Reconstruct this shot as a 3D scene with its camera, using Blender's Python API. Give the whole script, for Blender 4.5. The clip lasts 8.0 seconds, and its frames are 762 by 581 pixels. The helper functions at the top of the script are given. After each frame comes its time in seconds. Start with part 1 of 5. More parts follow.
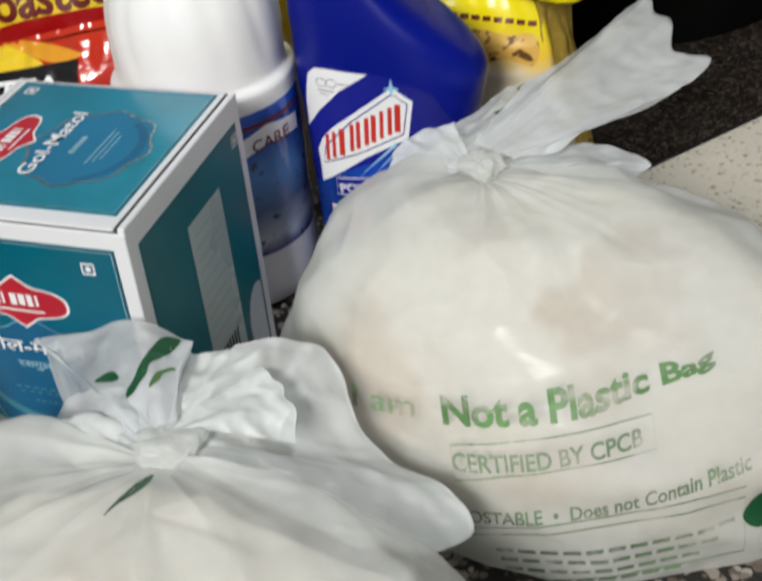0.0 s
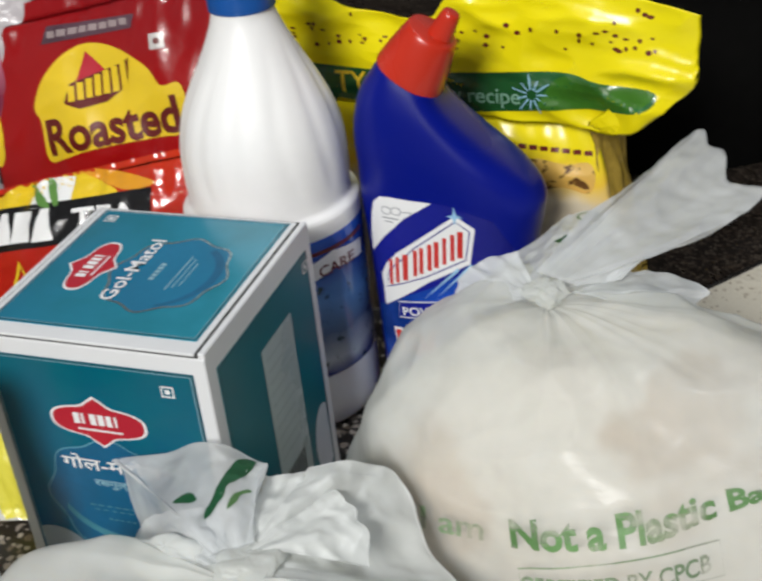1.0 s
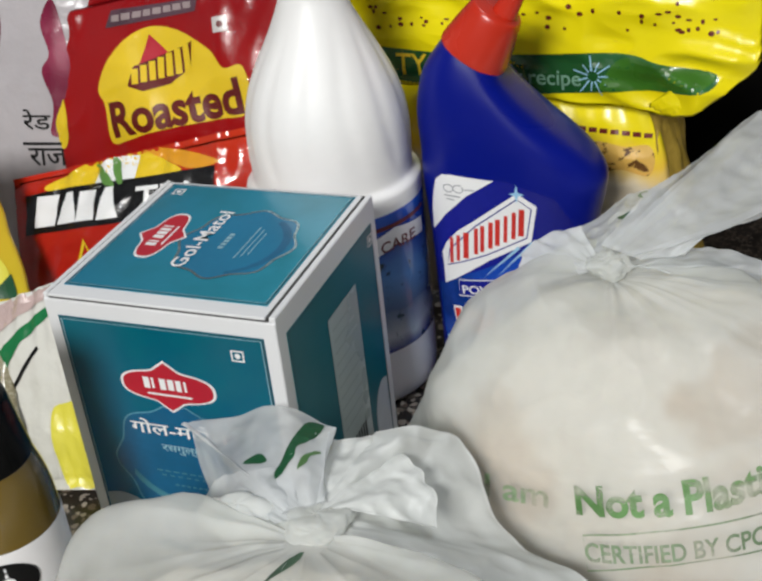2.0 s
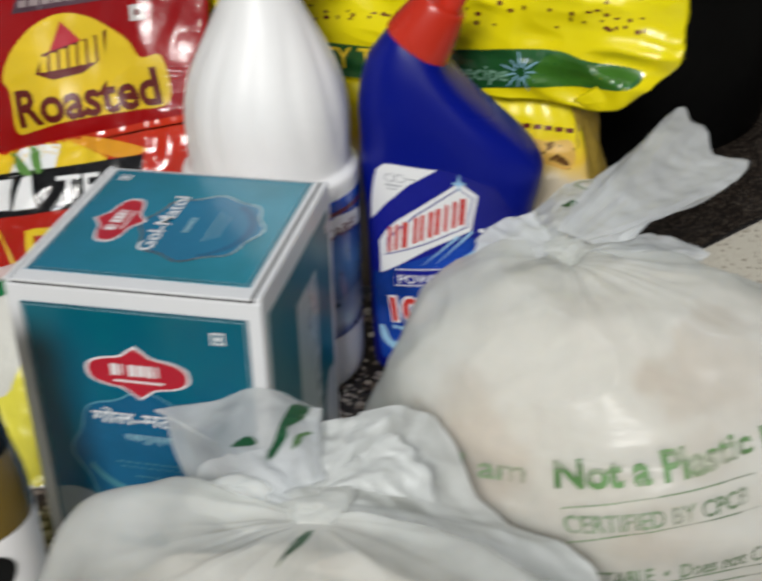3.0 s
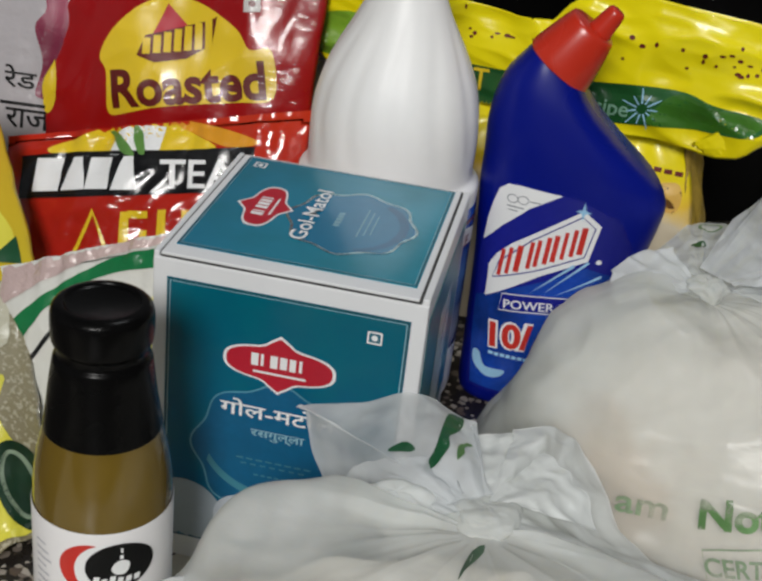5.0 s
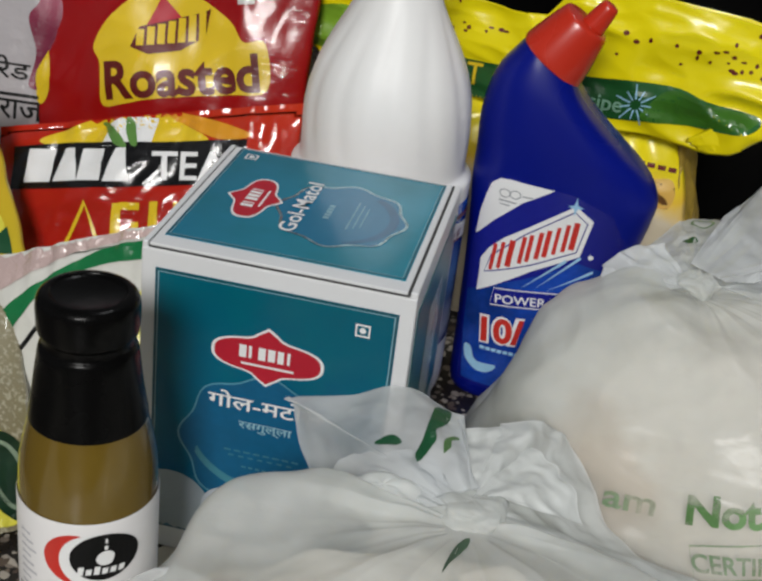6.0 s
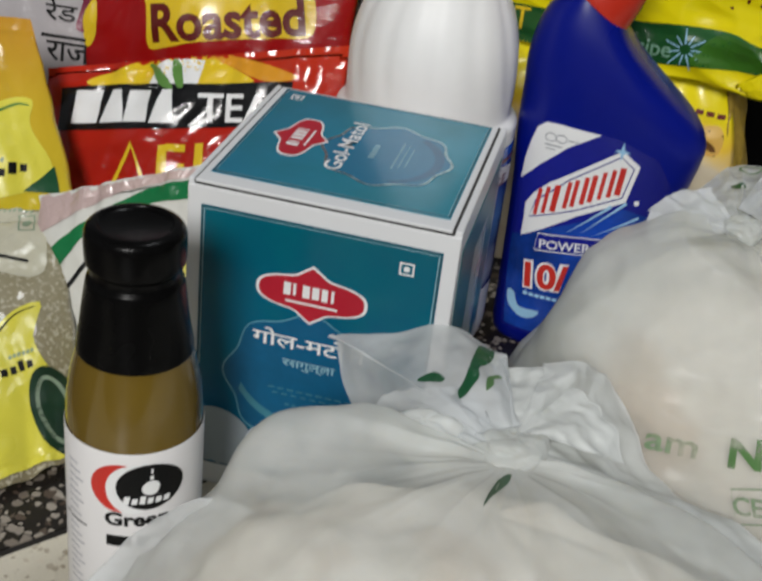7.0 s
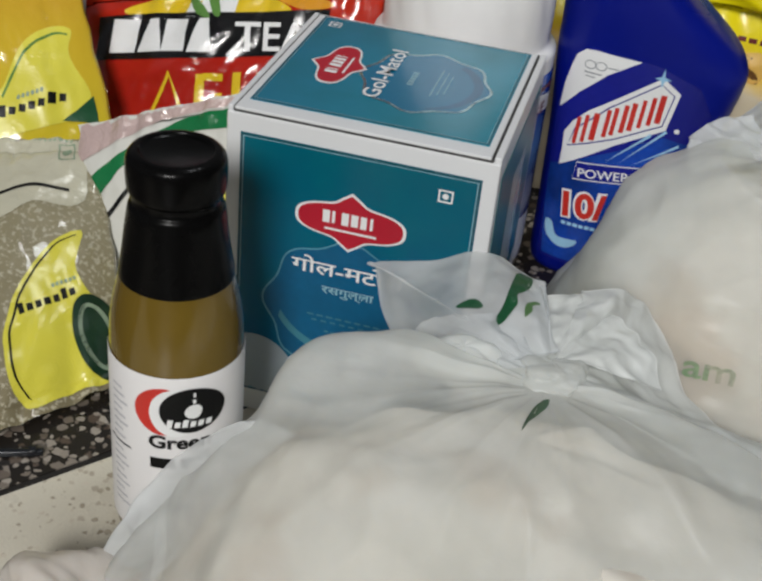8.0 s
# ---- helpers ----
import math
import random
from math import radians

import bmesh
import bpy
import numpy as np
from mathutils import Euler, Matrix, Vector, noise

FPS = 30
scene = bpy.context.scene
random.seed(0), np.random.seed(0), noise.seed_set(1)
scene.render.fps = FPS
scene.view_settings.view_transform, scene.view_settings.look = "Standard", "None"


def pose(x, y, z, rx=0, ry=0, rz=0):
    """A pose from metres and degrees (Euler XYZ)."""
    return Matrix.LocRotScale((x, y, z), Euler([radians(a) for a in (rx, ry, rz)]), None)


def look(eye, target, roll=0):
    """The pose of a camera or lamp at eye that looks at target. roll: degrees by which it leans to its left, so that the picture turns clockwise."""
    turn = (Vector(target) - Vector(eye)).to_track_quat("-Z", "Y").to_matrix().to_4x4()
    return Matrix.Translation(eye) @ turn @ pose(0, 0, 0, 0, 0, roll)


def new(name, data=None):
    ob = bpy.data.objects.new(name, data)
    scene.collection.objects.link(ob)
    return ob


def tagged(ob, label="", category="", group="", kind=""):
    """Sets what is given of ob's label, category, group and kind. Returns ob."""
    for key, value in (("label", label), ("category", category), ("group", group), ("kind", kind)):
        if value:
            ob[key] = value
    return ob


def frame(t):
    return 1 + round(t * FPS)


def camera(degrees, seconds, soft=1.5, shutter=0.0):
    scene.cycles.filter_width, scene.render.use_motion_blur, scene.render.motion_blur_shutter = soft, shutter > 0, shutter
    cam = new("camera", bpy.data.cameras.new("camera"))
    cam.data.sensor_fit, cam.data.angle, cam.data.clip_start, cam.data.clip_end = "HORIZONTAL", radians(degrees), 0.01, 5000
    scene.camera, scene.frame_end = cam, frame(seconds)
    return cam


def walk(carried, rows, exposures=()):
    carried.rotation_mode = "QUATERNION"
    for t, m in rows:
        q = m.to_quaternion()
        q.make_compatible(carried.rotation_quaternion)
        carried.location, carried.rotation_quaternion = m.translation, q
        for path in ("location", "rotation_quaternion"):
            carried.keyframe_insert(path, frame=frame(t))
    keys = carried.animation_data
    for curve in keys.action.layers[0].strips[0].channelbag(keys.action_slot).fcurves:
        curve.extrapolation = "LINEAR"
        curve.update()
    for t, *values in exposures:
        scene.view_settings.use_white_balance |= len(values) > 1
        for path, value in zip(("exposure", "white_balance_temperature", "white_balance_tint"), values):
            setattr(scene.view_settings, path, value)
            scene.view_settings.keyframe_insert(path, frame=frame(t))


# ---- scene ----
# ---- camera ----
from mathutils.bvhtree import BVHTree

FLOOR = -15.0  # the plan is in centimetres, with the top of the sweets box at height 0


def V(x, y, z):
    return Vector((x / 100, y / 100, (z - FLOOR) / 100))


# seconds, eye, yaw to the left of +y, pitch, roll
LENS = 34.56
PATH = [
    (0, 33.23, -33.97, 24.75, 20.35, -36.13, -5.86),
    (0.5, 32.43, -34.40, 25.07, 19.07, -32.79, -6.18),
    (1, 32.23, -35.31, 26.25, 21.58, -30.81, -6.20),
    (1.5, 31.98, -36.61, 25.86, 23.32, -29.91, -6.61),
    (1.7, 31.63, -36.95, 25.42, 23.58, -30.26, -6.58),
    (2.8, 27.15, -38.80, 24.84, 15.80, -29.65, -3.03),
    (3, 24.28, -40.21, 24.44, 12.44, -29.94, -1.43),
    (3.2, 21.27, -41.38, 24.46, 13.59, -30.01, -2.16),
    (3.5, 18.42, -42.01, 23.88, 14.93, -28.50, 0.37),
    (4, 14.34, -41.28, 21.93, 6.65, -28.67, 7.49),
    (4.5, 14.23, -41.57, 21.73, 8.27, -27.34, 6.74),
    (5, 14.80, -41.34, 21.79, 8.56, -27.62, 6.63),
    (6.3, 15.24, -41.23, 21.50, 8.74, -27.90, 7.43),
    (6.5, 15.16, -41.51, 21.18, 9.79, -28.21, 7.31),
    (7, 15.32, -41.67, 21.00, 10.47, -29.94, 6.85),
    (7.5, 15.28, -41.96, 20.89, 11.43, -32.49, 6.27),
    (8, 15.26, -42.05, 20.84, 11.95, -33.14, 6.11),
]
cam = camera(LENS, 8.0, soft=2.7, shutter=0.5)


def eye_pose(x, y, z, yaw, pitch, roll):
    a, b = radians(yaw), radians(pitch)
    e = V(x, y, z)
    return look(e, e + Vector((-math.sin(a) * math.cos(b), math.cos(a) * math.cos(b), math.sin(b))), roll)


walk(cam, [(r[0], eye_pose(*r[1:])) for r in PATH],
     exposures=[(0.0, 0.38), (1.7, 0.27), (3.0, 0.18), (4.0, -0.1), (8.0, -0.07)])

# ---- light ----
world = bpy.data.worlds.new("world")
scene.world = world
world.use_nodes = True
world.node_tree.nodes["Background"].inputs[0].default_value = (0.9, 0.95, 1.0, 1)
world.node_tree.nodes["Background"].inputs[1].default_value = 0.006


def lamp(name, size, power, color, m):
    d = bpy.data.lights.new(name, "AREA")
    d.shape, d.size, d.energy, d.color = "DISK", size, power, color
    ob = new(name, d)
    ob.matrix_world = m
    return ob


lamp("wall_lamp", 0.85, 92, (0.97, 0.955, 0.93), look(V(20, -285, 185), V(8, 5, -8)))
lamp("ceiling_lamp", 0.5, 12, (0.95, 0.98, 1.0), look(V(60, 40, 235), V(10, 5, -10)))


# ---- materials ----
def nodes_of(name):
    m = bpy.data.materials.new(name)
    m.use_nodes = True
    nt = m.node_tree
    return m, nt, nt.nodes["Principled BSDF"]


def mixed(nt, fac, a, b):
    n = nt.nodes.new("ShaderNodeMix")
    n.data_type = "RGBA"
    nt.links.new(fac, n.inputs[0])
    for k, c in ((6, a), (7, b)):
        if hasattr(c, "is_linked"):
            nt.links.new(c, n.inputs[k])
        else:
            n.inputs[k].default_value = (*c, 1)
    return n.outputs[2]


def coords(nt):
    return nt.nodes.new("ShaderNodeTexCoord").outputs["Object"]


def noise_tex(nt, scale, detail=4.0, rough=0.55, vec=None):
    n = nt.nodes.new("ShaderNodeTexNoise")
    n.inputs["Scale"].default_value, n.inputs["Detail"].default_value = scale, detail
    n.inputs["Roughness"].default_value = rough
    nt.links.new(vec or coords(nt), n.inputs["Vector"])
    return n.outputs["Fac"]


def ramp(nt, fac, lo, hi, a=0.0, b=1.0):
    n = nt.nodes.new("ShaderNodeMapRange")
    nt.links.new(fac, n.inputs[0])
    for k, v in enumerate((lo, hi, a, b)):
        n.inputs[k + 1].default_value = v
    return n.outputs[0]


def bump(nt, p, fac, strength, dist):
    n = nt.nodes.new("ShaderNodeBump")
    n.inputs["Strength"].default_value, n.inputs["Distance"].default_value = strength, dist
    nt.links.new(fac, n.inputs["Height"])
    nt.links.new(n.outputs[0], p.inputs["Normal"])


def plain(name, col, rough=0.4, var=0.12, grain=60, bumpy=0.0, coat=0.0, dist=0.0006, metal=0.0, trans=0.0, spec=0.5):
    """A surface with soft patches, fine grain and, if bumpy, fine relief."""
    m, nt, p = nodes_of(name)
    v = coords(nt)
    big, fine = noise_tex(nt, grain * 0.3, 3, 0.5, v), noise_tex(nt, grain * 6, 4, 0.6, v)
    lo = tuple(c * (1 - var) for c in col)
    hi = tuple(min(1, c * (1 + var) + 0.01 * var) for c in col)
    c1 = mixed(nt, ramp(nt, big, 0.3, 0.7), lo, hi)
    c2 = mixed(nt, ramp(nt, fine, 0.35, 0.8, 0, 0.35), c1, lo)
    nt.links.new(c2, p.inputs["Base Color"])
    nt.links.new(ramp(nt, big, 0.3, 0.7, rough * 0.8, rough * 1.2), p.inputs["Roughness"])
    p.inputs["Coat Weight"].default_value, p.inputs["Metallic"].default_value = coat, metal
    p.inputs["Coat Roughness"].default_value = 0.08
    p.inputs["Transmission Weight"].default_value = trans
    p.inputs["Specular IOR Level"].default_value = spec
    if bumpy:
        bump(nt, p, noise_tex(nt, grain * 2, 4, 0.6, v), bumpy, dist)
    return m


def printed_film(name, stops, axis, lo, hi, rough=0.22, wrinkle=0.5, spots=None, coat=0.55):
    """Glossy printed film whose colour runs through the stops along one axis of the world."""
    m, nt, p = nodes_of(name)
    v = coords(nt)
    s = nt.nodes.new("ShaderNodeSeparateXYZ")
    nt.links.new(v, s.inputs[0])
    wob = noise_tex(nt, 30, 3, 0.5, v)
    add = nt.nodes.new("ShaderNodeMath")
    add.operation = "MULTIPLY_ADD"
    nt.links.new(wob, add.inputs[0])
    add.inputs[1].default_value = 0.25
    nt.links.new(ramp(nt, s.outputs[axis], lo, hi, -0.125, 0.875), add.inputs[2])
    r = nt.nodes.new("ShaderNodeValToRGB")
    while len(r.color_ramp.elements) < len(stops):
        r.color_ramp.elements.new(0.5)
    for e, (pos, c) in zip(r.color_ramp.elements, stops):
        e.position, e.color = pos, (*c, 1)
    nt.links.new(add.outputs[0], r.inputs[0])
    col = r.outputs[0]
    if spots:
        sc, th, c = spots
        col = mixed(nt, ramp(nt, noise_tex(nt, sc, 3, 0.6, v), th, th + 0.06), col, c)
    nt.links.new(col, p.inputs["Base Color"])
    p.inputs["Roughness"].default_value = rough
    p.inputs["Coat Weight"].default_value, p.inputs["Coat Roughness"].default_value = coat, 0.04
    p.inputs["Specular IOR Level"].default_value = 0.28
    bump(nt, p, noise_tex(nt, 55, 3, 0.5, v), wrinkle, 0.004)
    return m


def chips(name, base, chip, chip2, scale, cover):
    """Terrazzo: stone chips of many sizes in a cement bed."""
    m, nt, p = nodes_of(name)
    v = coords(nt)
    warp = nt.nodes.new("ShaderNodeVectorMath")
    warp.operation = "MULTIPLY_ADD"
    wn = nt.nodes.new("ShaderNodeTexNoise")
    wn.inputs["Scale"].default_value = scale * 1.5
    nt.links.new(v, wn.inputs["Vector"])
    nt.links.new(wn.outputs["Color"], warp.inputs[0])
    warp.inputs[1].default_value = (0.6 / scale,) * 3
    nt.links.new(v, warp.inputs[2])
    vo = nt.nodes.new("ShaderNodeTexVoronoi")
    vo.inputs["Scale"].default_value = scale
    nt.links.new(warp.outputs[0], vo.inputs["Vector"])
    sep = nt.nodes.new("ShaderNodeSeparateColor")
    nt.links.new(vo.outputs["Color"], sep.inputs[0])
    lim = ramp(nt, sep.outputs[0], 1 - cover, 1.0, 0.1, 0.75)
    less = nt.nodes.new("ShaderNodeMath")
    less.operation = "LESS_THAN"
    nt.links.new(vo.outputs["Distance"], less.inputs[0])
    nt.links.new(lim, less.inputs[1])
    chipc = mixed(nt, sep.outputs[1], chip, chip2)
    bed = mixed(nt, noise_tex(nt, scale * 5, 4, 0.6, v), tuple(c * 0.6 for c in base), tuple(c * 1.4 for c in base))
    nt.links.new(mixed(nt, less.outputs[0], bed, chipc), p.inputs["Base Color"])
    nt.links.new(ramp(nt, noise_tex(nt, 25, 4, 0.6, v), 0.3, 0.7, 0.22, 0.45), p.inputs["Roughness"])
    return m


def bag_film(name, thin, base, filled=False, through_share=0.5):
    """Thin milky film that lets part of the light through."""
    m, nt, p = nodes_of(name)
    v = coords(nt)
    c = mixed(nt, ramp(nt, noise_tex(nt, 22, 4, 0.55, v), 0.3, 0.7), *base)
    c = mixed(nt, ramp(nt, noise_tex(nt, 9, 3, 0.5, v), 0.52, 0.75, 0, 0.2), c, (0.69, 0.665, 0.59))
    nt.links.new(c, p.inputs["Base Color"])
    p.inputs["Roughness"].default_value = 0.27
    p.inputs["Specular IOR Level"].default_value = 0.4
    st = nt.nodes.new("ShaderNodeMapping")
    st.inputs["Scale"].default_value = (1, 1, 2.2)
    nt.links.new(v, st.inputs["Vector"])
    warp = nt.nodes.new("ShaderNodeVectorMath")
    warp.operation = "MULTIPLY_ADD"
    wn = nt.nodes.new("ShaderNodeTexNoise")
    wn.inputs["Scale"].default_value = 30
    nt.links.new(v, wn.inputs["Vector"])
    nt.links.new(wn.outputs["Color"], warp.inputs[0])
    warp.inputs[1].default_value = (0.03,) * 3
    nt.links.new(st.outputs[0], warp.inputs[2])
    vo = nt.nodes.new("ShaderNodeTexVoronoi")
    vo.feature = "F1"
    vo.inputs["Scale"].default_value = 55
    nt.links.new(warp.outputs[0], vo.inputs["Vector"])
    hgt = nt.nodes.new("ShaderNodeMath")
    hgt.operation = "MULTIPLY_ADD"
    nt.links.new(vo.outputs["Distance"], hgt.inputs[0])
    nt.links.new(ramp(nt, noise_tex(nt, 14, 2, 0.5, v), 0.4, 0.7, 0.0, 0.8), hgt.inputs[1])
    nt.links.new(noise_tex(nt, 42, 5, 0.6, st.outputs[0]), hgt.inputs[2])
    bump(nt, p, hgt.outputs[0], 0.12, 0.006)
    tr = nt.nodes.new("ShaderNodeBsdfTranslucent")
    nt.links.new(c, tr.inputs["Color"])
    mix = nt.nodes.new("ShaderNodeMixShader")
    mix.inputs[0].default_value = 0.35 if filled else through_share
    if filled:
        p.inputs["Subsurface Weight"].default_value = 0.5
        p.inputs["Subsurface Radius"].default_value = (1.0, 0.95, 0.9)
        p.inputs["Subsurface Scale"].default_value = 0.004
    out = nt.nodes["Material Output"]
    nt.links.new(p.outputs[0], mix.inputs[1])
    nt.links.new(tr.outputs[0], mix.inputs[2])
    clear = nt.nodes.new("ShaderNodeBsdfTransparent")
    see = nt.nodes.new("ShaderNodeMixShader")
    nt.links.new(ramp(nt, noise_tex(nt, 9, 4, 0.55, v), 0.35, 0.65, thin * 0.4, thin * 1.6), see.inputs[0])
    nt.links.new(mix.outputs[0], see.inputs[1])
    nt.links.new(clear.outputs[0], see.inputs[2])
    nt.links.new(see.outputs[0], out.inputs["Surface"])
    return m


def sheen_film(name):
    """Clear outer film that only adds gloss, creased in long slanting streaks."""
    m, nt, p = nodes_of(name)
    v = coords(nt)
    st = nt.nodes.new("ShaderNodeMapping")
    st.inputs["Rotation"].default_value = (0, radians(-48), 0)
    st.inputs["Scale"].default_value = (10, 12, 70)
    nt.links.new(v, st.inputs["Vector"])
    gl = nt.nodes.new("ShaderNodeBsdfGlossy")
    gl.inputs["Roughness"].default_value = 0.1
    bp = nt.nodes.new("ShaderNodeBump")
    bp.inputs["Strength"].default_value, bp.inputs["Distance"].default_value = 0.9, 0.006
    nt.links.new(noise_tex(nt, 1.6, 3, 0.5, st.outputs[0]), bp.inputs["Height"])
    nt.links.new(bp.outputs[0], gl.inputs["Normal"])
    clear, mix = nt.nodes.new("ShaderNodeBsdfTransparent"), nt.nodes.new("ShaderNodeMixShader")
    mix.inputs[0].default_value = 0.028
    nt.links.new(clear.outputs[0], mix.inputs[1])
    nt.links.new(gl.outputs[0], mix.inputs[2])
    nt.links.new(mix.outputs[0], nt.nodes["Material Output"].inputs["Surface"])
    return m


M_SHEEN = sheen_film("clear_outer_film")
M_BAG = bag_film("bag_film", 0.40, ((0.82, 0.845, 0.815), (0.88, 0.90, 0.875)), True)
M_TAIL = bag_film("loose_bag_film", 0.44, ((0.86, 0.885, 0.90), (0.91, 0.935, 0.94)), False, 0.42)
def worn_ink(name, col, lo, hi):
    """Ink rubbed thin in patches on slack film."""
    m = plain(name, col, 0.5, 0.5, 60)
    nt = m.node_tree
    nt.links.new(ramp(nt, noise_tex(nt, 38, 4, 0.6), lo, hi, 0.18, 0.95), nt.nodes["Principled BSDF"].inputs["Alpha"])
    return m


M_FOLD = bag_film("backed_bag_film", 0.08, ((0.80, 0.75, 0.69), (0.86, 0.81, 0.76)), True)
M_GREEN_INK = worn_ink("faded_green_ink", (0.10, 0.24, 0.07), 0.36, 0.5)
M_WHITE_FILM = bag_film("bunched_white_film", 0.04, ((0.86, 0.89, 0.87), (0.92, 0.94, 0.92)), True)
M_LOOSE = bag_film("doubled_bag_film", 0.2, ((0.86, 0.885, 0.87), (0.91, 0.93, 0.915)), False, 0.3)
M_GREEN_BAND = plain("green_band", (0.008, 0.16, 0.05), 0.25, 0.2, 50)
M_GREY_INK = plain("grey_green_ink", (0.27, 0.36, 0.25), 0.5, 0.3, 90)
M_FAINT_INK = worn_ink("faint_grey_green_ink", (0.17, 0.27, 0.15), 0.38, 0.55)
M_DARK_GREEN = plain("dark_green_ink", (0.008, 0.085, 0.03), 0.4, 0.4, 90)
M_WHITE = plain("white_card", (0.77, 0.785, 0.80), 0.38, 0.04, 40, 0.15)
M_WHITE_INK = plain("white_ink", (0.85, 0.86, 0.86), 0.4, 0.03, 90)
M_BLACK_INK = plain("black_ink", (0.005, 0.005, 0.005), 0.4, 0.2, 90, spec=0.2)
M_RED_INK = plain("red_ink", (0.48, 0.012, 0.03), 0.35, 0.1, 90)
M_BRIGHT_RED = plain("bright_red_ink", (0.6, 0.03, 0.02), 0.35, 0.1, 90)
M_TEAL_LINE = plain("dark_teal_line", (0.005, 0.05, 0.07), 0.4, 0.1, 90)
M_PALE_TEAL = plain("pale_teal_line", (0.30, 0.52, 0.60), 0.35, 0.2, 90)
M_MID_TEAL = plain("mid_teal_line", (0.05, 0.22, 0.29), 0.35, 0.3, 90)
M_BLUE_PATCH = plain("blue_emblem", (0.003, 0.10, 0.22), 0.25, 0.35, 40)
M_YELLOW_INK = plain("yellow_ink", (0.82, 0.58, 0.02), 0.3, 0.1, 50, 0, 0.3)
M_ORANGE_INK = plain("orange_ink", (0.75, 0.33, 0.02), 0.3, 0.15, 50, 0, 0.3)
M_MAROON_INK = plain("maroon_ink", (0.13, 0.008, 0.006), 0.35, 0.15, 50)
M_FOIL = plain("silver_blue_foil", (0.55, 0.75, 0.82), 0.22, 0.3, 80, 0.8, 0, 0.0012, 1.0)
M_LEAF_INK = plain("leaf_green_ink", (0.12, 0.28, 0.06), 0.35, 0.3, 50)


# ---- mesh helpers ----
BASE, TREE = {}, {}


def thing(name, label, category, base, group="", kind=""):
    e = new(name)
    e.location = base
    e.empty_display_size = 0.02
    BASE[e.name] = base.copy()
    return tagged(e, label, category, group, kind)


def finish(name, bm, material, smooth=True):
    me = bpy.data.meshes.new(name)
    for f in bm.faces:
        f.smooth = smooth
    bm.to_mesh(me)
    me.materials.append(material)
    ob = new(name, me)
    TREE[ob.name] = BVHTree.FromBMesh(bm)
    bm.free()
    return ob


def part(name, bm, material, parent, label="", smooth=True):
    """Links a bmesh, built in world coordinates, as one mesh under a thing or a part."""
    ob = finish(name, bm, material, smooth)
    ob.parent = parent
    if parent.name in BASE:
        ob.matrix_parent_inverse = Matrix.Translation(-BASE[parent.name])
    return tagged(ob, label)


def overwrap(body, parent):
    """A clear outer film just off a packet's skin."""
    bm = bmesh.new()
    bm.from_mesh(body.data)
    bm.normal_update()
    for v in bm.verts:
        v.co += v.normal * 0.0011
    return part("outer_film", bm, M_SHEEN, parent, "clear glossy outer film")


def grid_mesh(rows, closed=False, caps=(False, False)):
    """A skin over rows of points; closed joins each row's end to its start."""
    bm = bmesh.new()
    vs = [[bm.verts.new(p) for p in r] for r in rows]
    n = len(rows[0])
    for a, b in zip(vs, vs[1:]):
        for i in range(n if closed else n - 1):
            j = (i + 1) % n
            bm.faces.new((a[i], a[j], b[j], b[i]))
    for cap, r in zip(caps, (vs[0], vs[-1])):
        if cap:
            bm.faces.new(r)
    bmesh.ops.recalc_face_normals(bm, faces=bm.faces)
    return bm


def lathe(cx, cy, profile, n=64, flute=None, caps=(True, True)):
    rows = []
    for r, z in profile:
        row = []
        for i in range(n):
            a = 2 * math.pi * i / n
            rr = r + (flute(a, z) if flute else 0)
            row.append(V(cx + rr * math.cos(a), cy + rr * math.sin(a), z))
        rows.append(row)
    return grid_mesh(rows, True, caps)


def eased(keys, steps):
    """Points along a smooth line through the keys."""
    out = []
    ks = [keys[0], *keys, keys[-1]]
    for a, b, c, d in zip(ks, ks[1:], ks[2:], ks[3:]):
        for s in range(steps):
            t = s / steps
            out.append(tuple(0.5 * (2 * q + (r - p) * t + (2 * p - 5 * q + 4 * r - w) * t * t + (3 * q - p - 3 * r + w) * t ** 3)
                             for p, q, r, w in zip(a, b, c, d)))
    return out + [tuple(keys[-1])]


def block(x0, x1, y0, y1, z0, z1, bevel=0.0, seg=2):
    bm = bmesh.new()
    bmesh.ops.create_cube(bm, size=1)
    a, b = V(x0, y0, z0), V(x1, y1, z1)
    for v in bm.verts:
        v.co = Vector((a[k] if v.co[k] < 0 else b[k] for k in range(3)))
    if bevel:
        bmesh.ops.bevel(bm, geom=bm.edges[:], offset=bevel / 100, segments=seg, affect="EDGES", profile=0.6)
    return bm


def fine_noise(p, s, seed=0.0):
    return noise.noise(Vector((p[0] * s + seed, p[1] * s + seed * 0.7, p[2] * s - seed)))


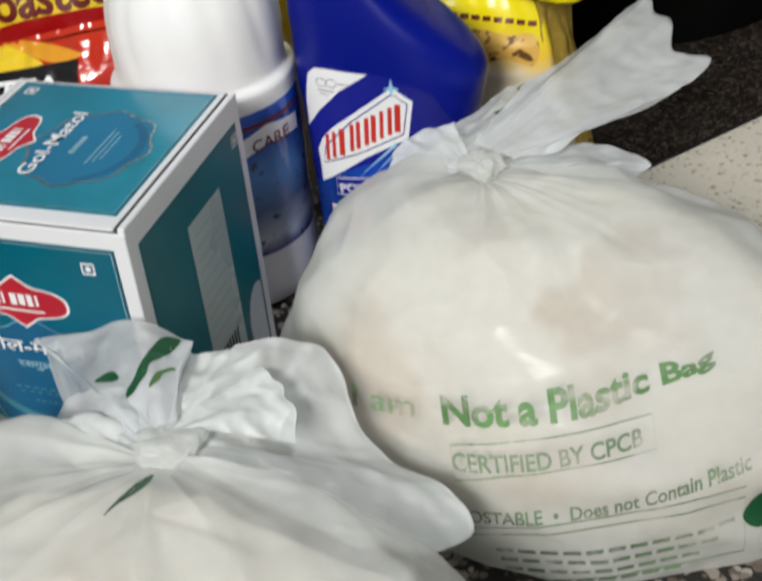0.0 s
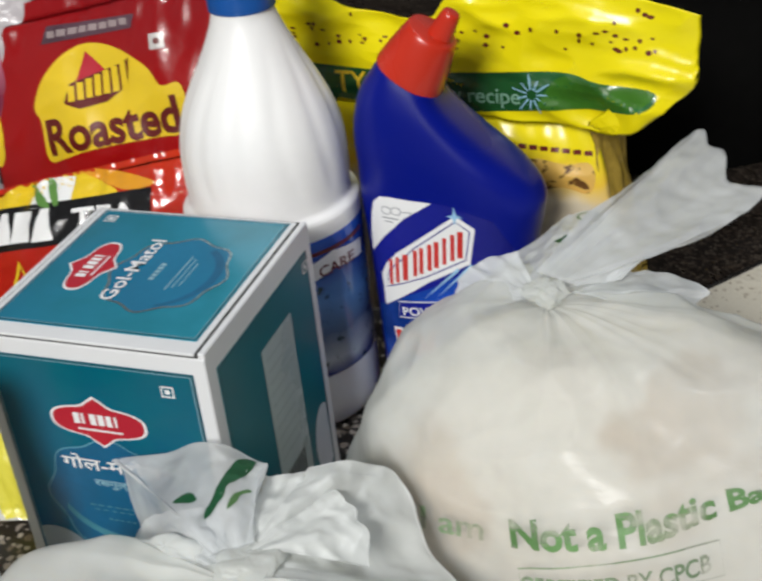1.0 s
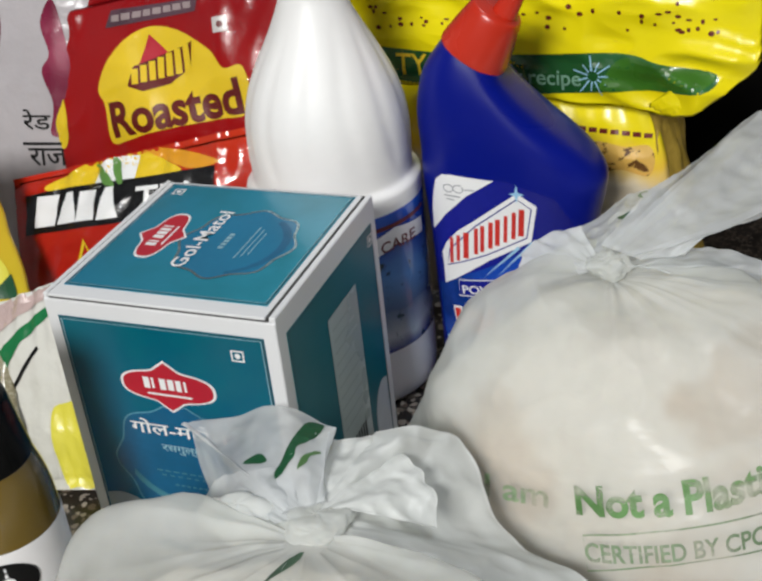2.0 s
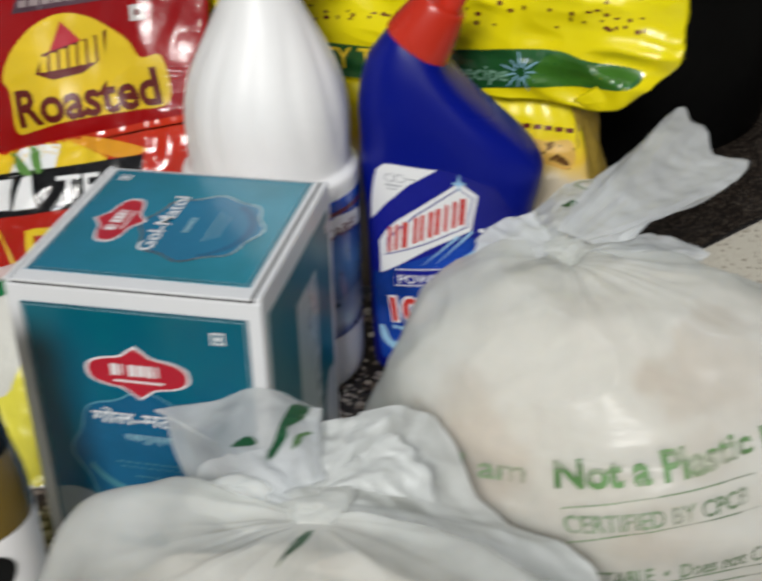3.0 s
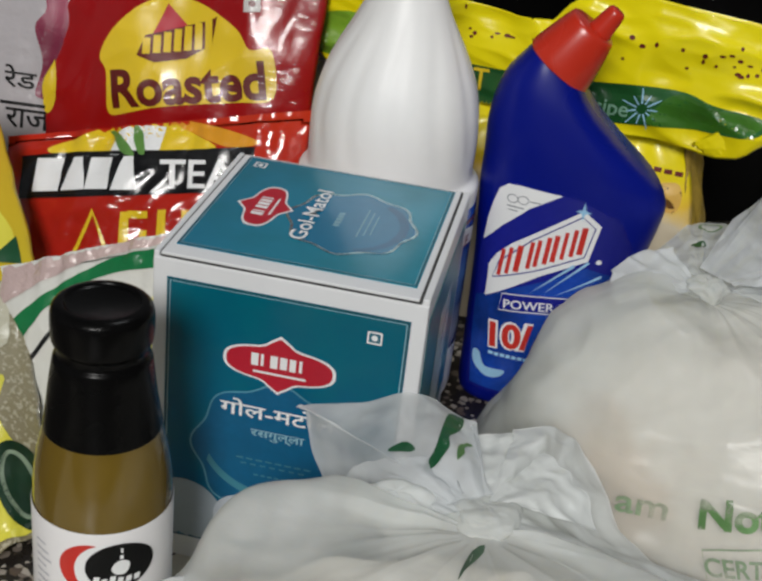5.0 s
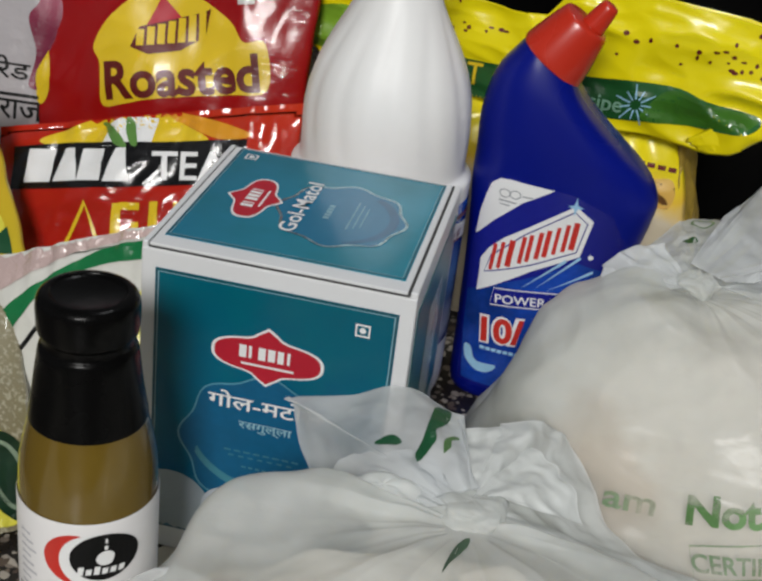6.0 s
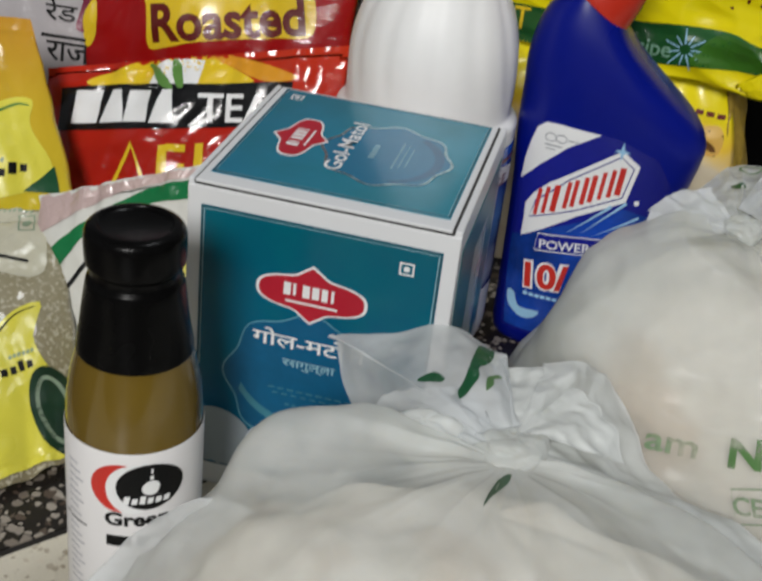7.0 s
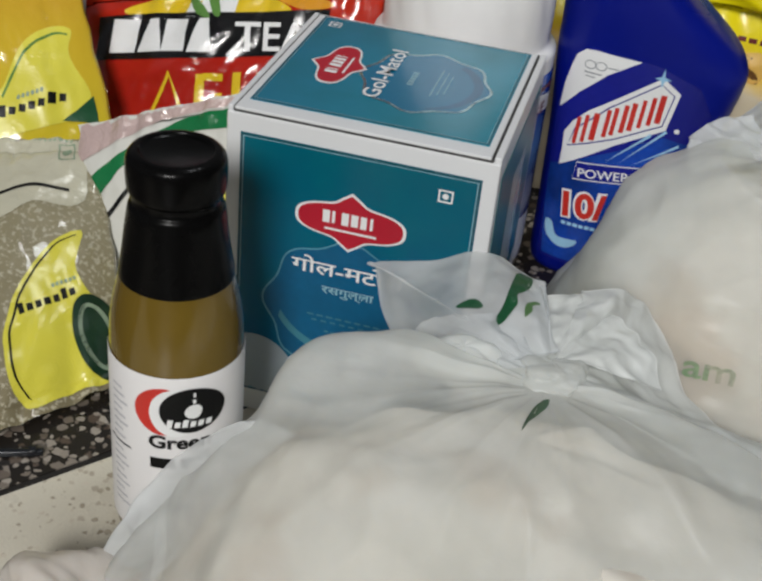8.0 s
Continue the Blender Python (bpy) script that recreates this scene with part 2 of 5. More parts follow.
def pillow(tl, tr, bl, br, thick, nu=84, nv=72, wrinkle=0.25, seal=0.06, seed=1.0, sag=0.0):
    """A filled packet between four corners (centimetres): bulging, sealed flat at top and bottom, creased near the seals."""
    tl, tr, bl, br = (V(*c) for c in (tl, tr, bl, br))
    nrm = (tr - tl).cross(tl - bl).normalized()
    if nrm.y > 0.2 or nrm.z < -0.3:
        nrm = -nrm
    rows = []
    for side in (1, -0.6):
        for j in range(nv + 1):
            v = j / nv if side > 0 else 1 - j / nv
            row = []
            for i in range(nu + 1):
                u = i / nu
                p = (bl * (1 - u) + br * u) * (1 - v) + (tl * (1 - u) + tr * u) * v
                w = max(0.0, min(1.0, (v - seal) / (1 - 2 * seal)))
                b = (math.sin(math.pi * u) ** 0.55) * (math.sin(math.pi * w) ** 0.6 if 0 < w < 1 else 0)
                near = math.exp(-10 * min(w, 1 - w))
                cre = noise.noise(Vector((u * 16 + seed, v * 2.2, seed))) * (0.25 + near) * wrinkle
                cre += noise.noise(Vector((u * 5 + seed * 3, v * 5, seed))) * wrinkle * 0.9
                cre += (noise.voronoi(Vector((u * 7 + seed, v * 6, seed)))[0][0] - 0.4) * wrinkle * 0.9 * (0.4 + near)
                cre += (0.25 - abs(noise.noise(Vector((u * 9 - v * 4 + seed, v * 9 + u * 3, seed + 2))))) * wrinkle * 0.6
                h = thick * b * side + (cre if side > 0 else cre - 0.03) * (min(1, 8 * u, 8 * (1 - u)) * 0.9 + 0.1)
                p = p + nrm * h / 100
                p.z -= sag / 100 * math.sin(math.pi * u) * v * v
                p += (tr - tl).normalized() * 0.002 * noise.noise(Vector((v * 9, seed, 3))) * (1 - 2 * u)
                p.z = max(p.z, 0.0015)
                row.append(p)
            rows.append(row)
    bm = grid_mesh(rows)
    bmesh.ops.remove_doubles(bm, verts=bm.verts, dist=0.0004)
    bmesh.ops.recalc_face_normals(bm, faces=bm.faces)
    return bm


# ---- flat print, laid onto a surface ----
def flat_poly(pts):
    bm = bmesh.new()
    bm.faces.new([bm.verts.new((x, y, 0)) for x, y in pts])
    return bm


def smooth(pts, steps=5):
    """A closed outline rounded through its points."""
    n = len(pts)
    out = []
    for i in range(n):
        p, q, r, w = (pts[(i + k) % n] for k in (-1, 0, 1, 2))
        for k in range(steps):
            t = k / steps
            out.append(tuple(0.5 * (2 * e + (f - d) * t + (2 * d - 5 * e + 4 * f - g) * t * t + (3 * e - d - 3 * f + g) * t ** 3) for d, e, f, g in zip(p, q, r, w)))
    return out


def flat_ring(pts, width):
    bm = bmesh.new()
    c = Vector((sum(p[0] for p in pts) / len(pts), sum(p[1] for p in pts) / len(pts), 0))
    o = [bm.verts.new((x, y, 0)) for x, y in pts]
    i = []
    n = len(pts)
    for k in range(n):
        a, b, d = (Vector((*pts[(k + s) % n], 0)) for s in (-1, 0, 1))
        t = (d - a).normalized()
        q = Vector((-t.y, t.x, 0))
        if q.dot(c - b) < 0:
            q = -q
        i.append(bm.verts.new(b + q * width))
    for k in range(n):
        bm.faces.new((o[k], o[(k + 1) % n], i[(k + 1) % n], i[k]))
    return bm


def flat_bars(boxes, skew=0.0):
    bm = bmesh.new()
    for x0, y0, x1, y1 in boxes:
        bm.faces.new([bm.verts.new((x + skew * y, y, 0)) for x, y in ((x0, y0), (x1, y0), (x1, y1), (x0, y1))])
    return bm


def flat_text(text, height, width=None, heavy=0.012):
    """Words in Blender's own font, left end of the base line at the origin; centimetres."""
    cu = bpy.data.curves.new("words", "FONT")
    cu.body, cu.resolution_u, cu.offset = text, 4, heavy
    ob = new("words", cu)
    bpy.context.view_layer.update()
    me = bpy.data.meshes.new_from_object(ob.evaluated_get(bpy.context.evaluated_depsgraph_get()))
    bm = bmesh.new()
    bm.from_mesh(me)
    bpy.data.objects.remove(ob)
    bpy.data.meshes.remove(me)
    xs, ys = [v.co.x for v in bm.verts], [v.co.y for v in bm.verts]
    k = height / 0.7
    kx = width / (max(xs) - min(xs)) if width else k
    for v in bm.verts:
        v.co = Vector(((v.co.x - min(xs)) * kx, v.co.y * k, 0))
    return bm


def circle(cx, cy, rx, ry=None, n=40, a0=0.0, a1=360.0):
    ry = ry or rx
    return [(cx + rx * math.cos(radians(a0 + (a1 - a0) * k / n)), cy + ry * math.sin(radians(a0 + (a1 - a0) * k / n)))
            for k in range(n if a1 - a0 >= 360 else n + 1)]


def bend(bm, k):
    """Raises flat print along a parabola of its length."""
    for v in bm.verts:
        v.co.y += k * v.co.x * v.co.x
    return bm


def decal(name, flat, onto, o, right, up, material, parent, way=(0, 1, -0.4), lift=0.025, cell=0.3, label=""):
    """Lays flat print (centimetres) onto a built surface: placed at o, along right and up, pressed on along way."""
    bmesh.ops.triangulate(flat, faces=flat.faces[:])
    for _ in range(6):
        long = [e for e in flat.edges if e.calc_length() > cell]
        if not long:
            break
        bmesh.ops.subdivide_edges(flat, edges=long, cuts=1)
        bmesh.ops.triangulate(flat, faces=[f for f in flat.faces if len(f.verts) > 3])
    r, u = Vector(right).normalized(), Vector(up)
    u = (u - r * u.dot(r)).normalized()
    w = Vector(way).normalized()
    tree, lost = TREE[onto.name], []
    for v in flat.verts:
        p = V(*o) + (r * v.co.x + u * v.co.y) / 100
        hit, nrm, _, _ = tree.ray_cast(p - w * 0.3, w)
        if hit is None:
            lost.append(v)
            continue
        if nrm.dot(w) > 0:
            nrm = -nrm
        v.co = hit + nrm * lift / 100
    bmesh.ops.delete(flat, geom=lost, context="VERTS")
    for f in flat.faces:
        f.normal_update()
        if f.normal.dot(w) > 0:
            f.normal_flip()
    return part(name, flat, material, parent, label, smooth=False)


# ---- floor and room ----
ANG = math.atan2(0.777, 0.629)
ALONG, ACROSS = Vector((math.cos(ANG), math.sin(ANG), 0)), Vector((0.777, -0.629, 0))


def strip(name, o0, o1, material, label, z=0.0, s0=-400, s1=400):
    bm = bmesh.new()
    pts = [ACROSS * o / 100 + ALONG * q / 100 for o, q in ((o0, s0), (o1, s0), (o1, s1), (o0, s1))]
    vs = [bm.verts.new((p.x, p.y, z)) for p in pts]
    top = bm.faces.new(vs)
    ex = bmesh.ops.extrude_face_region(bm, geom=[top])
    bmesh.ops.translate(bm, verts=[v for v in ex["geom"] if isinstance(v, bmesh.types.BMVert)], vec=(0, 0, -0.03))
    bmesh.ops.recalc_face_normals(bm, faces=bm.faces)
    ob = finish(name, bm, material, False)
    return tagged(ob, label, "floor", kind="structure")


M_DARK_FLOOR = chips("dark_terrazzo", (0.016, 0.013, 0.011), (0.40, 0.36, 0.31), (0.08, 0.055, 0.04), 215, 0.9)
M_CREAM_FLOOR = chips("cream_terrazzo", (0.65, 0.61, 0.51), (0.30, 0.25, 0.18), (0.66, 0.60, 0.5), 380, 0.3)
M_GRANITE = chips("dark_granite", (0.012, 0.009, 0.007), (0.085, 0.07, 0.055), (0.03, 0.02, 0.014), 420, 0.85)
M_JOINT = plain("dark_joint", (0.012, 0.01, 0.009), 0.6, 0.3, 80)
strip("floor_dark_border", -420, 0.35, M_DARK_FLOOR, "dark terrazzo floor border with white and brown chips", 0, -400, 27.0)
strip("floor_granite", -420, 0.35, M_GRANITE, "dark brown fine-grained granite slab in the floor", 0, 27.0, 400)
strip("floor_joint", 0.35, 0.75, M_JOINT, "thin black dividing strip set in the terrazzo floor", -0.0006)
strip("floor_cream", 0.75, 15.0, M_CREAM_FLOOR, "cream terrazzo floor band with fine dark flecks")
strip("floor_dark", 15.0, 420, M_DARK_FLOOR, "dark terrazzo floor with white stone chips")

M_WALL = plain("painted_wall", (0.19, 0.198, 0.21), 0.7, 0.06, 4, 0.2)
M_BLACK_WALL = plain("black_backdrop", (0.0015, 0.0014, 0.0013), 0.6, 0.4, 20, 0.1, spec=0.05)


def wall(name, x0, x1, y0, y1, z0, z1, material, label):
    return tagged(finish(name, block(x0, x1, y0, y1, z0, z1), material, False), label, "wall", kind="structure")


wall("wall_north", -200, 260, 95, 107, 12, 275, M_WALL, "pale painted wall behind the groceries")
# added black strip: holds the background dark where a lit wall would show
wall("wall_north_dark_strip", -200, 260, 94.6, 106, FLOOR - 3, 12, M_BLACK_WALL, "black strip added low on the wall to keep the background dark")
wall("wall_south", -200, 260, -332, -320, FLOOR - 3, 275, M_WALL, "pale painted wall behind the viewer")
wall("wall_west", -212, -200, -320, 95, FLOOR - 3, 275, M_WALL, "pale painted side wall of the room")
wall("wall_east", 260, 272, -320, 95, FLOOR - 3, 275, M_WALL, "pale painted side wall of the room")
wall("ceiling", -200, 260, -320, 95, 262, 274, M_WALL, "pale painted ceiling of the room")

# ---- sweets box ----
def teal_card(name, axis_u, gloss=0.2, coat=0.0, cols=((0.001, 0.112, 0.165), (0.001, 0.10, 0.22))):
    m, nt, p = nodes_of(name)
    v = coords(nt)
    s = nt.nodes.new("ShaderNodeSeparateXYZ")
    nt.links.new(v, s.inputs[0])
    g = ramp(nt, s.outputs[axis_u[0]], axis_u[1], axis_u[2])
    c = mixed(nt, g, *cols)
    c = mixed(nt, ramp(nt, noise_tex(nt, 35, 3, 0.5, v), 0.4, 0.7, 0, 0.5), c, (0.001, 0.15, 0.19))
    nt.links.new(c, p.inputs["Base Color"])
    p.inputs["Roughness"].default_value = gloss
    p.inputs["Specular IOR Level"].default_value = 0.3
    p.inputs["Coat Weight"].default_value, p.inputs["Coat Roughness"].default_value = coat, 0.14
    bump(nt, p, noise_tex(nt, 45, 2, 0.5, v), 0.06, 0.002)
    return m


def medallion(w, h):
    """An ogee cartouche: points above and below, rounded ends."""
    pts = []
    for k in range(64):
        a = 2 * math.pi * k / 64
        c, s = math.cos(a), math.sin(a)
        x = w * (abs(c) ** 0.8) * (1 if c > 0 else -1)
        y = h * 0.62 * (abs(s) ** 0.75) * (1 if s > 0 else -1)
        y += (1 if s > 0 else -1) * h * 0.42 * math.exp(-(x / (w * 0.20)) ** 2) * abs(s)
        pts.append((x, y))
    return pts


def badge(rx, ry, n=72):
    pts = []
    for k in range(n):
        a = 2 * math.pi * k / n
        q = 1 + 0.05 * math.cos(8 * a)
        pts.append((rx * q * math.cos(a), ry * q * math.sin(a)))
    return pts


def moved(pts, dx, dy):
    return [(x + dx, y + dy) for x, y in pts]


def sweets_box():
    base = V(5, 5.5, FLOOR)
    t = thing("sweets_box", "square teal and white printed cardboard sweets box, closed", "box", base)
    body = part("body", block(-0.56, 10.56, -0.27, 11.06, FLOOR, -0.27, 0.1, 3), M_WHITE, t, "white cardboard body", False)
    for x0, x1 in ((-0.56, -0.31), (10.25, 10.56)):
        part("side_rim", block(x0, x1, -0.2, 11.06, -0.45, -0.03, 0.09, 3), M_WHITE, t, "rounded upper edge of the side wall", False)
    # dark block set into the lid gap, its colour standing in for shade there
    part("seam_shade", block(-0.28, 10.23, -0.19, 10.9, -0.32, -0.04), plain("seam_shade_grey", (0.05, 0.05, 0.05), 0.7, 0.2, 60), t, "dark inset block standing in for shade in the lid seam", False)
    lid = part("lid", block(-0.22, 10.15, -0.3, 10.82, -0.13, 0.0, 0.04, 2), M_WHITE, t, "white folded lid panel", False)
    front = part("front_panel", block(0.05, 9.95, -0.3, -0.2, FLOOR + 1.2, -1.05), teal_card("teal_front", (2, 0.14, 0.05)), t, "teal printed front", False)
    # top colours are paler, more so to the right: reflected light painted in
    top = part("top_panel", block(0.1, 9.9, 0.55, 10.6, -0.03, 0.04), teal_card("teal_top_sheen", (0, 0.0, 0.10), 0.2, 0.4, ((0.003, 0.17, 0.28), (0.02, 0.28, 0.40))), t, "teal printed top", False)
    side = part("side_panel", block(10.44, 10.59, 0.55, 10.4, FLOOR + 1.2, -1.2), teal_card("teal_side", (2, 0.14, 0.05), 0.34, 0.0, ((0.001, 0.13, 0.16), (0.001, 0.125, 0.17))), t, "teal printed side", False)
    F = dict(way=(0, 1, 0), lift=0.02)
    T = dict(way=(0, 0, -1), lift=0.02)
    fo, fr, fu = (0, -1, 0), (1, 0, 0), (0, 0, 1)
    # front
    z0, z1 = FLOOR + 1.25, -1.1
    decal("border_line", flat_ring([(0.1, z0), (9.9, z0), (9.9, z1), (0.1, z1)], 0.07), front, fo, fr, fu, M_TEAL_LINE, front, **F)
    decal("border_line", flat_ring([(0.17, z0 + .07), (9.83, z0 + .07), (9.83, z1 - .07), (0.17, z1 - .07)], 0.05), front, fo, fr, fu, M_PALE_TEAL, front, **F)
    decal("emblem", flat_poly(moved(badge(3.6, 3.4), 5.0, -8.6)), front, fo, fr, fu, M_BLUE_PATCH, front, way=(0, 1, 0), lift=0.012)
    decal("emblem_line", flat_ring(moved(badge(3.6, 3.4), 5.0, -8.6), 0.07), front, fo, fr, fu, plain("soft_teal_line", (0.10, 0.33, 0.43), 0.35, 0.4, 60), front, **F)
    sweet = plain("pale_sweet_print", (0.55, 0.60, 0.66), 0.3, 0.2, 25)
    bowl = circle(5.0, -8.3, 3.3, 2.7, 24, 205, 335) + circle(5.0, -8.0, 3.2, 2.6, 24, 205, 335)[::-1]
    decal("bowl_print", flat_poly(bowl), front, fo, fr, fu, M_MID_TEAL, front, way=(0, 1, 0), lift=0.022)
    bowl = circle(5.0, -8.9, 3.1, 2.5, 24, 205, 335) + circle(5.0, -8.3, 3.3, 2.7, 24, 205, 335)[::-1]
    decal("bowl_print", flat_poly(bowl), front, fo, fr, fu, M_BLUE_PATCH, front, way=(0, 1, 0), lift=0.02)
    decal("sweet_print", flat_poly([p for p in circle(1.0, -12.6, 1.9, 1.9, 60) if p[0] > 0.12]), front, fo, fr, fu, plain("grey_sweet_print", (0.36, 0.42, 0.47), 0.3, 0.25, 25), front, way=(0, 1, 0), lift=0.027)
    decal("sweet_print", flat_poly(circle(3.7, -12.15, 1.3, 1.2)), front, fo, fr, fu, sweet, front, way=(0, 1, 0), lift=0.032)
    decal("sweet_print", flat_poly(circle(6.3, -12.5, 1.3, 1.2)), front, fo, fr, fu, sweet, front, way=(0, 1, 0), lift=0.032)
    decal("logo_rim", flat_poly(moved(medallion(2.35, 1.32), 4.87, -4.15)), front, fo, fr, fu, M_WHITE_INK, front, way=(0, 1, 0), lift=0.03)
    decal("logo", flat_poly(moved(medallion(2.22, 1.2), 4.87, -4.15)), front, fo, fr, fu, M_RED_INK, front, way=(0, 1, 0), lift=0.045)
    bars = [(3.7 + k * 0.4, -4.3 + 0.02 * (k % 2), 3.7 + k * 0.4 + w, -3.72) for k, w in enumerate((0.3, 0.12, 0.3, 0.3, 0.26, 0.12))]
    bars += [(3.8, -4.62, 6.0, -4.52)]
    decal("logo_print", flat_bars(bars), front, fo, fr, fu, M_WHITE_INK, front, way=(0, 1, 0), lift=0.06)
    decal("title", flat_text("\u0917\u094b\u0932-\u092e\u091f\u094b\u0932", 0.62, 4.9), front, (2.5, -1, -6.85), fr, fu, M_WHITE_INK, front, way=(0, 1, 0), lift=0.06)
    decal("subtitle", flat_text("\u0930\u0938\u0917\u0941\u0932\u094d\u0932\u093e", 0.36, 2.3), front, (3.85, -1, -7.75), fr, fu, M_PALE_TEAL, front, **F)
    decal("fine_print", flat_bars([(3.3 + 0.42 * k, -9.0, 3.6 + 0.42 * k, -8.92) for k in range(8)] + [(3.5 + 0.42 * k, -9.25, 3.75 + 0.42 * k, -9.18) for k in range(7)] + [(4.1 + 0.3 * k, -9.75, 4.3 + 0.3 * k, -9.67) for k in range(7)]), front, fo, fr, fu, M_MID_TEAL, front, **F)
    for host, o, r, u, kw in ((front, (8.6, -1, -2.05), fr, fu, F), (top, (0.85, 9.75, 1), (0, 1, 0), (-1, 0, 0), T),
                              (side, (12, 10.0, -1.9), (0, 1, 0), fu, dict(way=(-1, 0, 0), lift=0.02))):
        decal("mark_square", flat_ring([(-.3, -.28), (.3, -.28), (.3, .28), (-.3, .28)], 0.1), host, o, r, u, M_WHITE_INK, host, **kw)
        decal("mark_dot", flat_poly(circle(0, 0, 0.13, n=16)), host, o, r, u, M_WHITE_INK, host, **kw)
    # top, read from the side
    to, tr, tu = (0, 0, 1), (0, 1, 0), (-1, 0, 0)
    decal("border_line", flat_ring([(0.6, -9.85), (10.55, -9.85), (10.55, -0.15), (0.6, -0.15)], 0.07), top, to, tr, tu, M_TEAL_LINE, top, **T)
    decal("border_line", flat_ring([(0.68, -9.77), (10.47, -9.77), (10.47, -0.23), (0.68, -0.23)], 0.04), top, to, tr, tu, M_PALE_TEAL, top, **T)
    decal("emblem", flat_poly(moved(badge(3.1, 2.75), 5.3, -6.2)), top, to, tr, tu, plain("blue_top_emblem", (0.004, 0.175, 0.33), 0.2, 0.2, 40, 0, 0.4), top, way=(0, 0, -1), lift=0.012)
    decal("emblem_line", flat_ring(moved(badge(3.1, 2.75), 5.3, -6.2), 0.12), top, to, tr, tu, M_FOIL, top, **T)
    # darker crescent paints the shading of the embossed emblem's edge
    shade = circle(5.3, -6.2, 2.75, 2.45, 30, 195, 330) + circle(5.25, -5.75, 2.7, 2.5, 30, 205, 322)[::-1]
    decal("emblem_shade", flat_poly(shade), top, to, tr, tu, plain("emblem_shade_blue", (0.003, 0.12, 0.25), 0.2, 0.3, 40, 0, 0.4), top, way=(0, 0, -1), lift=0.018)
    decal("logo_rim", flat_poly(moved(medallion(2.15, 1.2), 5.4, -2.35)), top, to, tr, tu, M_WHITE_INK, top, way=(0, 0, -1), lift=0.03)
    decal("logo", flat_poly(moved(medallion(2.0, 1.08), 5.4, -2.35)), top, to, tr, tu, M_RED_INK, top, way=(0, 0, -1), lift=0.045)
    bars = [(4.35 + k * 0.36, -2.5, 4.35 + k * 0.36 + w, -1.98) for k, w in enumerate((0.27, 0.11, 0.27, 0.27, 0.23, 0.11))] + [(4.5, -2.8, 6.3, -2.71)]
    decal("logo_print", flat_bars(bars), top, to, tr, tu, M_WHITE_INK, top, way=(0, 0, -1), lift=0.06)
    decal("title", flat_text("Gol-Matol", 0.72, 5.3), top, (4.75, 2.75, 1), tr, tu, M_WHITE_INK, top, way=(0, 0, -1), lift=0.06)
    decal("subtitle_print", flat_bars([(4.7 + k * 0.3, -5.75, 4.92 + k * 0.3, -5.5) for k in range(5)] + [(4.0, -6.7, 6.9, -6.64), (4.2, -6.95, 6.7, -6.9), (4.4, -7.2, 6.4, -7.15)]),
          top, to, tr, tu, M_PALE_TEAL, top, **T)
    # side
    S = dict(way=(-1, 0, 0), lift=0.02)
    decal("border_line", flat_ring([(0.6, FLOOR + 1.25), (10.35, FLOOR + 1.25), (10.35, -1.25), (0.6, -1.25)], 0.06), side, (12, 0, 0), (0, 1, 0), fu, M_TEAL_LINE, side, **S)
    decal("label_panel", flat_poly([(4.4, -12.2), (7.8, -12.2), (7.8, -3.0), (4.4, -3.0)]), side, (12, 0, 0), (0, 1, 0), fu,
          plain("grey_label", (0.42, 0.50, 0.50), 0.3, 0.1, 60), side, **S)
    decal("label_print", flat_bars([(4.7, -3.8 - 0.62 * k, 4.7 + 2.2 + 0.5 * (k % 3) / 2, -3.68 - 0.62 * k) for k in range(10)]), side, (12, 0, 0), (0, 1, 0), fu,
          plain("faint_grey_ink", (0.36, 0.435, 0.435), 0.4), side, way=(-1, 0, 0), lift=0.03)
    decal("bar_block", flat_bars([(4.8 + 0.3 * k, -11.6, 4.8 + 0.3 * k + 0.18, -10.3) for k in range(8)]), side, (12, 0, 0), (0, 1, 0), fu,
          M_BLACK_INK, side, way=(-1, 0, 0), lift=0.03)
    decal("sweet_print", flat_poly([p for p in circle(9.6, -11.6, 1.2, 2.0, 60) if p[0] < 10.3]), side, (12, 0, 0), (0, 1, 0), fu, sweet, side, **S)


sweets_box()

# ---- bottles ----
M_SLEEVE = plain("black_shrink_sleeve", (0.002, 0.002, 0.002), 0.26, 0.2, 40, 0.25, 0.0, 0.0015, spec=0.1)
M_SAUCE = plain("green_brown_sauce", (0.15, 0.095, 0.010), 0.2, 0.2, 25, 0.0, 0.35)
M_LABEL = plain("white_paper_label", (0.80, 0.79, 0.79), 0.45, 0.03, 60, 0.1)


